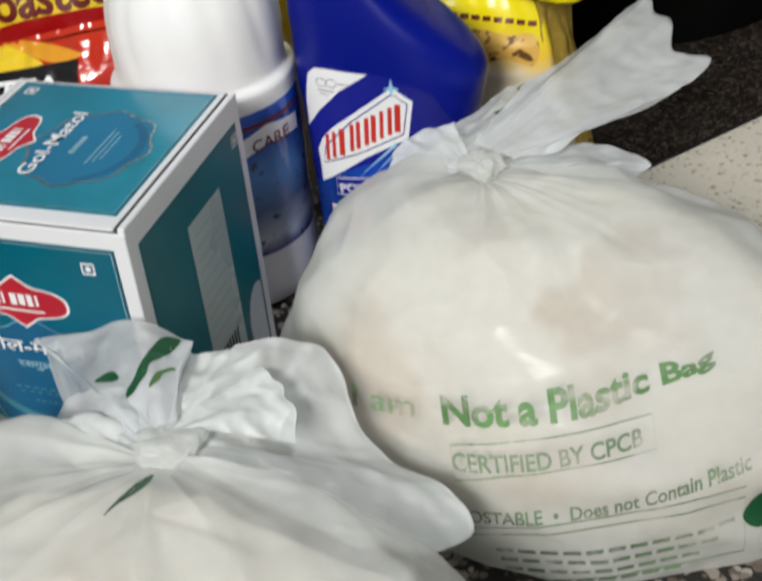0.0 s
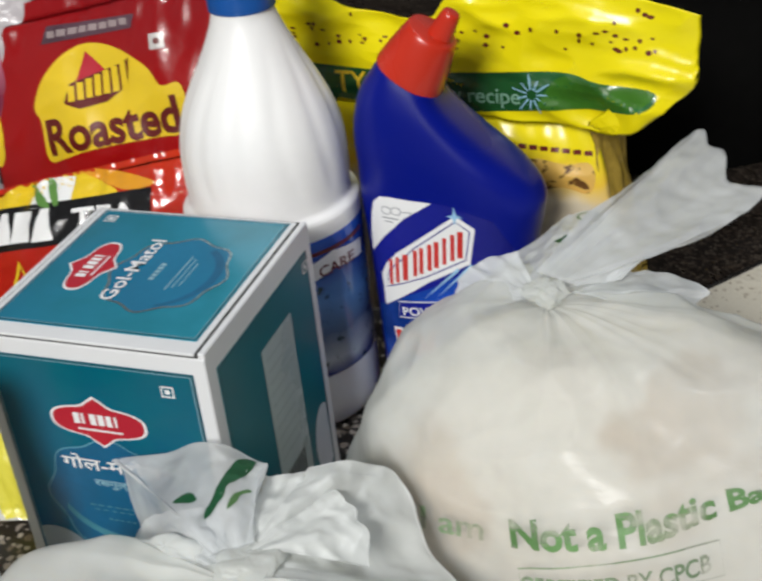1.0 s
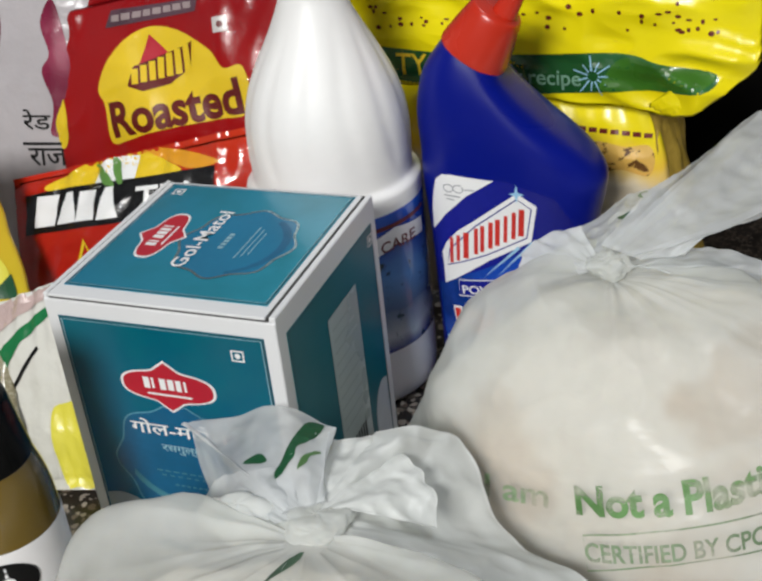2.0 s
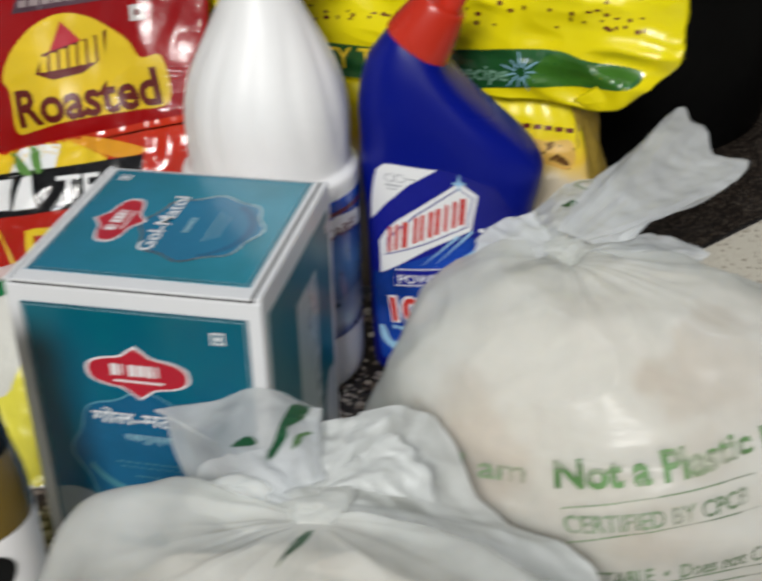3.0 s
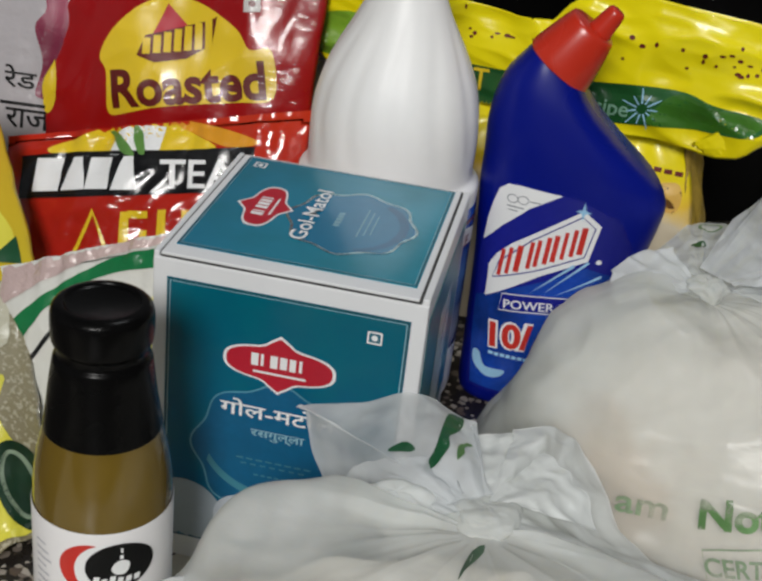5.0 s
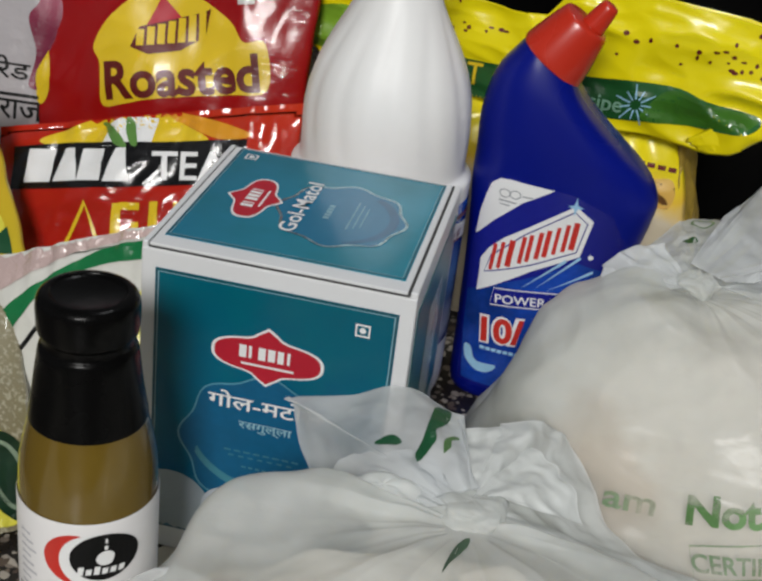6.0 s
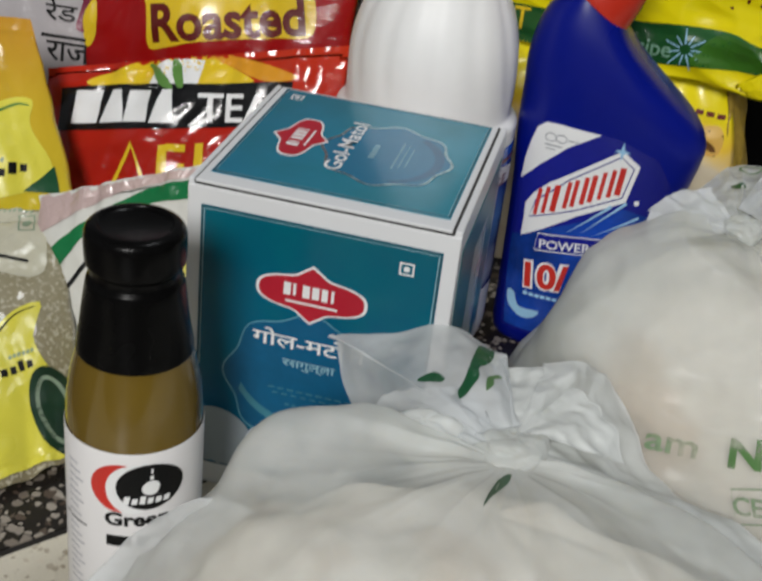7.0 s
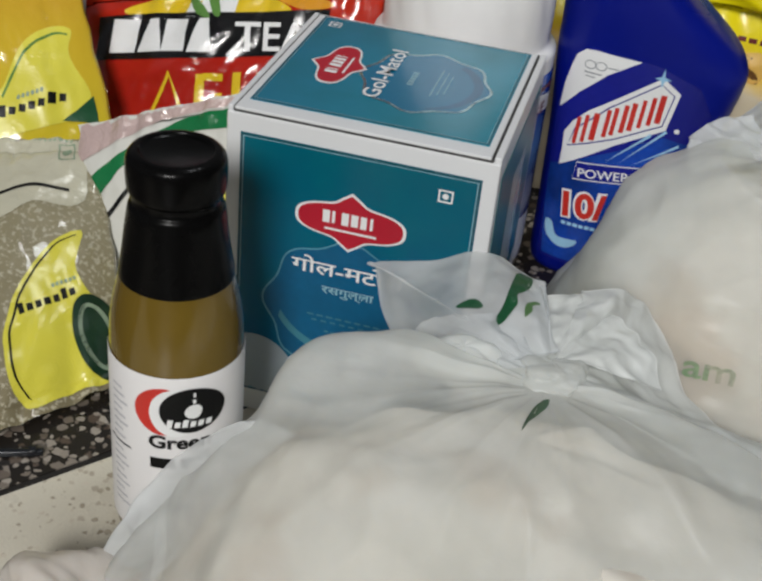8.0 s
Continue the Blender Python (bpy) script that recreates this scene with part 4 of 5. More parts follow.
def flour_packet():
    t = thing("flour_packet", "white plastic flour packet with crimson flowers and black lettering", "packet", V(-21, 24, FLOOR))
    film = printed_film("white_film", [(0.0, (0.44, 0.42, 0.43)), (1.0, (0.50, 0.47, 0.49))], 2, 0.02, 0.25, 0.2, 0.4)
    body = part("body", pillow((-29, 31, 12), (-13.5, 31, 12), (-29, 21.5, -14.7), (-15.8, 22.0, -14.7), 1.6, seed=8.2), film, t, "white crinkled film")
    K = dict(onto=body, right=(1, 0, 0.03), up=(0, 0.3, 1), parent=body, way=(0, 1, -0.35))
    o = (-18.6, 18, -2.0)
    crimson = plain("crimson_ink", (0.26, 0.015, 0.06), 0.3, 0.45, 60)
    decal("flower_patch", flat_poly(smooth([(1.2, 0), (2.3, 0.2), (2.9, 3), (2.6, 6), (1.9, 8.6), (1.0, 7.2), (1.5, 5.2), (0.9, 4.0), (1.5, 2.0)])), o=o, material=crimson, lift=0.03, **K)
    decal("flower_patch", flat_poly(smooth([(-3.6, 4), (-2.5, 4.4), (-1.9, 7), (-2.6, 9.5), (-3.9, 10), (-4.3, 7)])), o=o, material=crimson, lift=0.03, **K)
    decal("flower_patch", flat_poly(smooth([(-1.2, 9.5), (1.6, 9.0), (2.6, 11.5), (0.8, 13.0), (-0.9, 12.2)])), o=o, material=crimson, lift=0.03, **K)
    decal("lettering", flat_text("\u0930\u0947\u0921", 1.0, 1.9), o=shift(o, (-0.7, 0, 0.3)), material=M_BLACK_INK, lift=0.04, **K)
    decal("lettering", flat_text("\u0930\u093e\u091c", 1.25, 2.6), o=shift(o, (-0.4, 0, -2.2)), material=M_BLACK_INK, lift=0.04, **K)
    decal("rule_line", flat_bars([(-0.8, -0.75, 2.6, -0.55)]), o=o, material=M_BLACK_INK, lift=0.045, **K)


flour_packet()


def along(keys, x):
    """The value at x on straight lines through the keys."""
    for (a, p), (b, q) in zip(keys, keys[1:]):
        if x <= b:
            return p + (q - p) * max(0.0, (x - a) / (b - a))
    return keys[-1][1]


def flap_skin(nu=150, nv=48):
    """The empty end of a pouch: a loose double sheet with a dip in its upper edge and a rounded, turned lower corner."""
    low = [(-2.6, 1.6), (-1.6, 0.1), (0, -1.0), (15, -1.2), (20.6, -1.2), (22.3, -1.35), (23.6, -1.05), (26.1, 0.95), (26.75, 1.6), (26.9, 2.2)]
    high = [(-2.6, 2.4), (-1.2, 6.2), (3, 6.0), (6.8, 4.75), (10.5, 4.35), (12.4, 4.45), (13.1, 5.5), (14, 6.2), (17.2, 6.75), (23, 6.3), (26.9, 5.5)]
    rows = []
    for side in (1, -1):
        for j in range(nv + 1):
            v = j / nv if side > 0 else 1 - j / nv
            row = []
            for i in range(nu + 1):
                x = -2.6 + 29.5 * i / nu
                z = along(low, x) * (1 - v) + along(high, x) * v
                edge = min(1.0, 6 * v, 6 * (1 - v), 0.9 * (x + 2.6), 0.9 * (26.9 - x))
                h = 0.25 * max(0.0, edge) * side
                q = Vector((x * 0.16 + z * 0.12, z * 0.4, 15.2))
                h += (0.3 - abs(noise.noise(q))) * 1.1 + (0.2 - abs(noise.noise(q * 2.3 + Vector((4, 0, 0))))) * 0.22
                h += (noise.voronoi(Vector((x * 0.3 + z * 0.1, z * 0.5, 3)))[0][0] - 0.4) * 0.3
                h += 0.9 * math.exp(-((x - 23.6) ** 2 + (z + 0.6) ** 2) / 1.6)
                row.append(V(x + 0.12 * noise.noise(Vector((z, x, 1))), 28.9 - 0.155 * x - h, z))
            rows.append(row)
    bm = grid_mesh(rows)
    bmesh.ops.remove_doubles(bm, verts=bm.verts, dist=0.0002)
    bmesh.ops.recalc_face_normals(bm, faces=bm.faces)
    return bm


def noodle_packet():
    t = thing("noodle_packet", "large crumpled yellow packet with green band lying behind bottles", "packet", V(12, 29, FLOOR))
    yel = printed_film("yellow_film", [(0.0, (0.60, 0.52, 0.38)), (0.38, (0.62, 0.54, 0.40)), (0.46, (0.80, 0.52, 0.05)), (0.56, (0.86, 0.72, 0.006)), (1.0, (0.88, 0.76, 0.005))], 2, 0.02, 0.2, 0.28, 0.14, None, 0.2)
    body = part("body", pillow((0.5, 30, -0.3), (20.9, 27.2, -0.7), (1.5, 27, -14.6), (24.8, 25.0, -14.6), 1.6, seed=12.7, wrinkle=0.4, seal=0.02), yel, t, "filled yellow film pouch")
    skin = flap_skin()
    flap = part("top_flap", skin, yel, t, "flat yellow sealed top with serrated end")
    r, u = (1, 0, 0.0), (0, 0.1, 1)
    K = dict(onto=flap, right=r, up=u, parent=flap, way=(0, 1, -0.35))
    o = (3.4, 27, -0.9)
    band = plain("green_band_ink", (0.02, 0.12, 0.03), 0.25, 0.5, 30, 0, 0.4)
    decal("green_band", flat_poly(smooth([(-3.5, 1.6), (-2.6, 3.0), (0.5, 2.4), (6, 2.0), (10.5, 2.05), (16.2, 2.3), (18.4, 1.75), (21.3, 1.35), (20.6, 0.25), (17.3, 0.35), (14.8, 0.1), (10, -0.2), (5, -0.2), (0.5, 0.4)])), o=o, material=band, lift=0.04, **K)
    part("folded_corner", pillow((21.1, 25.3, -0.8), (22.5, 25.0, 0.35), (22.2, 25.1, -1.3), (23.7, 24.7, -1.0), 0.12, 16, 12, 0.08, seed=6.0), yel, flap, "turned-up yellow corner")
    decal("light_green", flat_poly(smooth([(15.2, 0.2), (18.4, 0.4), (20.4, 0.35), (21.2, 1.35), (18.6, 1.6), (16.6, 2.1), (15.6, 1.4)])), o=o, material=plain("mid_green_ink", (0.06, 0.22, 0.02), 0.3, 0.6, 40), lift=0.05, **K)
    decal("light_green", flat_poly(smooth([(-4.9, 1.6), (-2.4, 1.5), (-1.4, 2.6), (-2.4, 4.0), (-5.2, 3.4)])), o=o, material=plain("lime_ink", (0.22, 0.42, 0.03), 0.25, 0.3), lift=0.05, **K)
    decal("lettering", flat_text("TY T", 1.25, 3.3), o=shift(o, (2.6, 0, 0.7)), material=M_YELLOW_INK, lift=0.06, **K)
    decal("lettering", flat_text("New recipe", 0.85, 5.8), o=shift(o, (8.2, 0, 0.45)), material=plain("pale_green_ink", (0.22, 0.42, 0.30), 0.3, 0.4, 60), lift=0.06, **K)
    star = bmesh.new()
    for k in range(11):
        a = 2 * math.pi * k / 11
        c, d = math.cos(a), math.sin(a)
        q = 1.15 if k % 2 else 0.85
        star.faces.new([star.verts.new((14.7 + e * c - f * d, 1.0 + e * d + f * c, 0)) for e, f in ((0.3, -0.05), (q, -0.03), (q, 0.03), (0.3, 0.05))])
    decal("star", star, o=o, material=M_GLOW_INK, lift=0.06, **K)
    rnd = random.Random(4)
    for k in range(60):
        x = rnd.uniform(-1, 22)
        decal("seed_spot", flat_poly(circle(x, 3.4 + abs(rnd.gauss(0, 0.8)), rnd.uniform(0.07, 0.2), rnd.uniform(0.06, 0.14), 9)), o=o, material=M_MAROON_INK, lift=0.06, **K)
    K2 = dict(onto=body, right=r, up=u, parent=body, way=(0, 1, -0.35))
    decal("fine_print", flat_bars([(13.0 + 0.62 * k, -2.2 - 0.04 * k, 13.45 + 0.62 * k, -1.92 - 0.04 * k) for k in range(8)]), o=o, material=M_MAROON_INK, lift=0.05, **K2)
    decal("noodle_picture", flat_poly(smooth([(12.5, -3.6), (13.5, -3.0), (14.8, -2.8), (16.4, -3.05), (17.6, -2.9), (18.0, -3.8), (17.6, -4.7), (16.1, -4.4), (14.4, -4.8), (12.4, -4.6)])), o=o,
          material=printed_film("noodle_print", [(0, (0.6, 0.30, 0.05)), (1, (0.75, 0.5, 0.12))], 2, 0.08, 0.12, 0.4, 0.2, (160, 0.55, (0.12, 0.05, 0.01)), 0.0), lift=0.045, **K2)
    gold = plain("gold_foil", (0.40, 0.27, 0.04), 0.35, 0.5, 60, 0.4, 0, 0.003, 0.3)
    part("side_gusset", pillow((20.8, 26.9, -0.9), (21.9, 30.2, -1.0), (23.4, 25.4, -12), (23.9, 29.0, -12), 0.45, 18, 40, 0.4, seed=3.3), gold, t, "shiny golden gusset of the pouch")
    overwrap(body, t)


noodle_packet()


def spice_packet(name, label, corners, thick, seed, film):
    t = thing(name, label, "packet", V(*[sum(c[k] for c in corners) / 4 for k in (0, 1)], FLOOR), "clear spice packets")
    body = part("film", pillow(*corners, thick, seed=seed, wrinkle=0.22), film, t, "crinkled packet film")
    return t, body


M_SEEDS = printed_film("seed_filling", [(0, (0.20, 0.17, 0.10)), (1, (0.30, 0.27, 0.17))], 2, 0.0, 0.08, 0.42, 0.25, (420, 0.54, (0.42, 0.39, 0.29)))
M_LABEL_YELLOW = plain("yellow_label_print", (0.72, 0.66, 0.07), 0.32, 0.12, 30, 0.1, 0.1)


def seed_packet():
    t, body = spice_packet("seed_packet", "clear packet of grey-green seeds with yellow leaf-shaped label", ((-19, 6.0, -8.2), (-10.4, 8.2, -7.6), (-12.2, -11.8, -14.6), (-4.8, -0.9, -14.6)), 1.2, 21.0, M_SEEDS)
    r, u, w = (0.60, 0.80, 0), (-0.55, 0.45, 0.7), (0.2, 0.7, -0.9)
    K = dict(onto=body, right=r, up=u, parent=body, way=w)
    o = (-8.3, -6.0, -13.5)
    leaf = smooth([(5.45, 8.0), (3.8, 7.8), (2.3, 6.5), (1.1, 4.8), (0.5, 3.5), (0.3, 1.7), (0.4, 0.45), (1.0, 0.1), (2.0, 0.2), (3.0, 0.3), (4.2, 0.1), (5.3, 0.8), (5.2, 3.6), (4.75, 5.8), (5.05, 6.8)], 3)
    decal("yellow_label", flat_poly(leaf), o=o, material=M_LABEL_YELLOW, lift=0.04, label="yellow leaf-shaped print", **K)
    rim = [(5.2, 7.75), (3.9, 7.5), (2.5, 6.25), (1.4, 4.6), (0.85, 3.4), (0.65, 1.7), (0.85, 0.6)]
    decal("label_line", flat_poly(eased(rim, 4) + [(x - 0.1, y + 0.06) for x, y in eased(rim, 4)[::-1]]), o=o, material=M_BLACK_INK, lift=0.06, **K)
    decal("logo_print", flat_bars([(1.6 + 0.42 * k, 4.5 + 0.025 * k, 1.88 + 0.42 * k, 4.88 + 0.025 * k + (0.17 if k in (0, 5) else 0)) for k in range(7)]), o=o, material=M_BLACK_INK, lift=0.06, **K)
    decal("logo_line", flat_bars([(2.8 + 0.22 * k, 5.4, 2.95 + 0.22 * k, 5.6) for k in range(6)], 0.1), o=o, material=M_GREY_INK, lift=0.06, **K)
    decal("green_disc", flat_poly(circle(4.75, 2.35, 1.1, 2.2)), o=o, material=plain("bottle_green_ink", (0.004, 0.03, 0.012), 0.35, 0.5, 90), lift=0.07, **K)
    decal("disc_line", flat_ring(circle(4.7, 2.4, 0.75, 1.7), 0.2), o=o, material=worn_ink("rubbed_pale_ink", (0.3, 0.4, 0.28), 0.45, 0.6), lift=0.085, **K)
    top = plain("milky_top_film", (0.56, 0.54, 0.42), 0.2, 0.1, 40, 0.4, 0.3, 0.003)
    decal("clear_top", flat_poly(smooth([(-7, 9.6), (-2, 10.4), (1.5, 10.2), (3.4, 10.6), (5.2, 9.6), (6.2, 10.2), (6.6, 14), (6.2, 20), (-7, 20)], 3)), o=o, material=top, lift=0.04, label="milky empty top of the packet", **K)
    decal("mark_square", flat_ring([(5.05, 12.75), (5.95, 12.4), (6.08, 13.55), (5.12, 13.95)], 0.12), o=o, material=M_GREY_INK, lift=0.06, **K)
    decal("mark_dot", flat_poly(circle(5.55, 13.15, 0.27, n=14)), o=o, material=M_GREY_INK, lift=0.06, **K)
    arc = eased([(1.5, 11.7), (2.8, 11.75), (3.9, 11.3), (5.3, 10.5)], 4)
    decal("dark_arc", flat_poly(arc + [(x, y + 0.22) for x, y in arc[::-1]]), o=o, material=M_BLACK_INK, lift=0.06, **K)
    decal("fine_print", flat_bars([(3.4 + 0.3 * k, 15.2 - 0.18 * k, 3.6 + 0.3 * k, 15.5 - 0.18 * k) for k in range(9)]), o=o, material=M_GREY_INK, lift=0.06, **K)


seed_packet()


def turmeric_packet():
    film = printed_film("yellow_orange_film", [(0.0, (0.62, 0.50, 0.03)), (0.5, (0.64, 0.44, 0.03)), (1.0, (0.55, 0.25, 0.03))], 2, 0.06, 0.15, 0.18, 0.4)
    t, body = spice_packet("turmeric_packet", "yellow and orange printed spice packet leaning on others", ((-25, 13.0, -0.5), (-15.6, 15.5, -0.8), (-20, 3.0, -13.0), (-8.8, 9.2, -12.5)), 1.0, 31.0, film)
    r, u, w = (0.93, 0.36, 0.05), (-0.3, 0.5, 0.8), (0.1, 0.9, -0.6)
    K = dict(onto=body, right=r, up=u, parent=body, way=w)
    o = (-15.6, 7.2, -7.6)
    dome = [(-3, -0.8), (1.8, 0.4), (3.3, 1.2), (3.65, 2.2), (2.85, 3.7), (2.6, 4.5), (2.7, 5.5), (1.9, 5.65), (0.85, 5.05), (0.1, 3.9), (-0.6, 2.1), (-2.4, 1.0)]
    decal("yellow_dome", flat_poly(smooth(dome)), o=o, material=M_LABEL_YELLOW, lift=0.04, **K)
    rim = eased([(-0.45, 1.9), (0.2, 3.6), (0.95, 4.7), (1.9, 5.3), (2.5, 5.3)], 4)
    decal("dome_line", flat_poly(rim + [(x + 0.08, y - 0.1) for x, y in rim[::-1]]), o=o, material=M_LEAF_INK, lift=0.06, **K)
    decal("logo_print", flat_bars([(-0.6 + 0.46 * k, 0.8 + 0.15 * k, -0.28 + 0.46 * k, 1.2 + 0.15 * k + (0.2 if k in (0, 5) else 0)) for k in range(7)], 0.05), o=o, material=M_BLACK_INK, lift=0.06, **K)
    decal("logo_line", flat_bars([(0.1 + 0.22 * k, 1.75 + 0.08 * k, 0.25 + 0.22 * k, 1.98 + 0.08 * k) for k in range(6)], 0.1), o=o, material=M_GREY_INK, lift=0.06, **K)
    decal("green_corner", flat_poly([(2.4, 0.7), (4.0, 0.6), (3.75, 2.05), (3.1, 1.3)]), o=o, material=M_DARK_GREEN, lift=0.07, **K)


turmeric_packet()


def sugar_packet():
    film = printed_film("milky_film", [(0.0, (0.58, 0.58, 0.52)), (1.0, (0.66, 0.66, 0.62))], 2, 0.0, 0.1, 0.15, 0.5)
    t, body = spice_packet("rice_packet", "clear packet with white filling, green arc and yellow patch", ((-11.5, 8.0, -6.9), (-0.95, 8.6, -2.8), (-8.6, 2.2, -14.5), (-0.95, 4.0, -14.5)), 0.6, 41.0, film)
    r, u, w = (0.93, 0.36, 0.1), (-0.2, 0.7, 0.65), (0.1, 0.8, -0.7)
    K = dict(onto=body, right=r, up=u, parent=body, way=w)
    o = (-5.0, 5, -9)
    outer = [(-4.9, 2.25), (-4.35, 2.8), (-2.5, 3.7), (-0.2, 4.4), (1.4, 4.7), (4.2, 4.6)]
    inner = [(4.2, 3.75), (1.4, 3.95), (-0.6, 3.7), (-2.6, 2.95), (-3.35, 2.3), (-4.3, 1.6), (-5.2, 1.0)]
    decal("green_arc", flat_poly(smooth(outer + inner)), o=o, material=M_GREEN_BAND, lift=0.05, **K)
    decal("dark_curve", flat_poly([(-5.6, -1.0), (-4.4, 0.25), (-2.7, 1.75), (-1.8, 2.4), (-1.7, 2.2), (-2.6, 1.55), (-4.3, 0.05), (-5.5, -1.15)]), o=o, material=M_BLACK_INK, lift=0.06, **K)
    decal("yellow_patch", flat_poly(smooth([(-2.0, -5.2), (1.6, -4.9), (3.8, -4.0), (4.2, 2.2), (2.8, 2.4), (0.2, -0.6), (-1.7, -1.2)])), o=o, material=M_LABEL_YELLOW, lift=0.05, **K)
    pink = plain("pinkish_seal_film", (0.55, 0.42, 0.40), 0.15, 0.2, 60, 0.6, 0.4, 0.004)
    decal("top_seal", flat_poly([(-7.5, 3.0), (-5.8, 3.35), (-2.9, 4.25), (-0.1, 4.85), (5.5, 4.9), (5.5, 7.5), (-7.5, 7.5)]), o=o, material=pink, lift=0.055, **K)


sugar_packet()


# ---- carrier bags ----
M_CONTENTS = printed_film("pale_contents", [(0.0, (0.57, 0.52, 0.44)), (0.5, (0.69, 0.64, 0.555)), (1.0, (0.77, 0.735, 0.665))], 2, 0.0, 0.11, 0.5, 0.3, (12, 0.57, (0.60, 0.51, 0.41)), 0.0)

def bag_body(knot, centre, radii, profile, pleat, seed, n=260, amp=1.0, humps=(), crumple=1.0):
    """A filled, tied bag: gathered pleats run from the knot over a slack body down to the floor.
    radii: reach towards +x, +y, -x, -y; profile: share of the reach and height;
    humps: x, y, rise and breadth of places pushed up from inside."""
    line = eased(profile, 15)
    rows = []
    for j, (f, z0) in enumerate(line):
        k = min(1.0, f / 0.95) if j < len(line) * 0.75 else 1.0
        row = []
        for i in range(n):
            a = 2 * math.pi * i / n
            c, d = math.cos(a), math.sin(a)
            rx, ry = (radii[0] if c > 0 else radii[2]), (radii[1] if d > 0 else radii[3])
            R = 1 / math.sqrt((c / rx) ** 2 + (d / ry) ** 2)
            R *= 1 + 0.07 * noise.noise(Vector((c * 1.3, d * 1.3, seed)))
            x = knot[0] * (1 - k) + centre[0] * k + R * f * c
            y = knot[1] * (1 - k) + centre[1] * k + R * f * d
            # pleats of uneven width, sharp at the crest, that die away down the bag
            q = noise.noise(Vector((c * 2.1, d * 2.1, seed + 7 + 0.5 * f))) + 0.12 * noise.noise(Vector((c * 4.5, d * 4.5, seed + 3 + 1.2 * f)))
            reach = 0.45 + 0.5 * noise.noise(Vector((c * 2, d * 2, seed + 20)))
            fade = max(0.0, 1 - f / max(0.25, reach + 0.35))
            crease = (0.35 - abs(q) * 1.6) * pleat * fade * min(1, f * 6)
            crease += (0.28 - abs(noise.noise(Vector((c * 1.5 + 0.6 * f, d * 1.5, seed + 13))))) * (0.7 + pleat) * math.exp(-1.3 * f) * min(1, f * 5)
            broad = noise.noise(Vector((x * 0.13, y * 0.13, z0 * 0.16 + seed))) * 1.3 * min(1, f * 3)
            fold = (0.25 - abs(noise.noise(Vector((x * 0.14 + seed, y * 0.17, z0 * 0.3))))) * 1.5 * min(1, f * 3)
            fold += (0.2 - abs(noise.noise(Vector((x * 0.33, y * 0.29 + seed, z0 * 0.4 + 9))))) * 0.6 * min(1, f * 3)
            # crumpled facets, taut in places
            slack = max(0.0, min(1.0, 0.55 + 1.6 * noise.noise(Vector((x * 0.09, y * 0.09, seed + 30)))))
            w = Vector((x * 0.26 + 0.8 * noise.noise(Vector((x * 0.2, y * 0.2, z0 * 0.2))), y * 0.26, z0 * 0.34 + seed))
            facet = noise.voronoi(w)[0][0] * 0.95 + noise.voronoi(w * 2.7)[0][0] * 0.32 - 0.5
            h = crease + (broad + fold + facet * slack * min(1, f * 4) * crumple) * amp
            for hx, hy, rise, wide in humps:
                h += rise * math.exp(-((x - hx) ** 2 + (y - hy) ** 2) / wide ** 2)
            x, y, z = x + c * h * 0.45, y + d * h * 0.45, z0 + h * (0.8 if z0 > FLOOR + 5 else 0.25)
            row.append(V(x, y, max(z, FLOOR + 0.05)))
        rows.append(row)
    return grid_mesh(rows, True, (True, True))


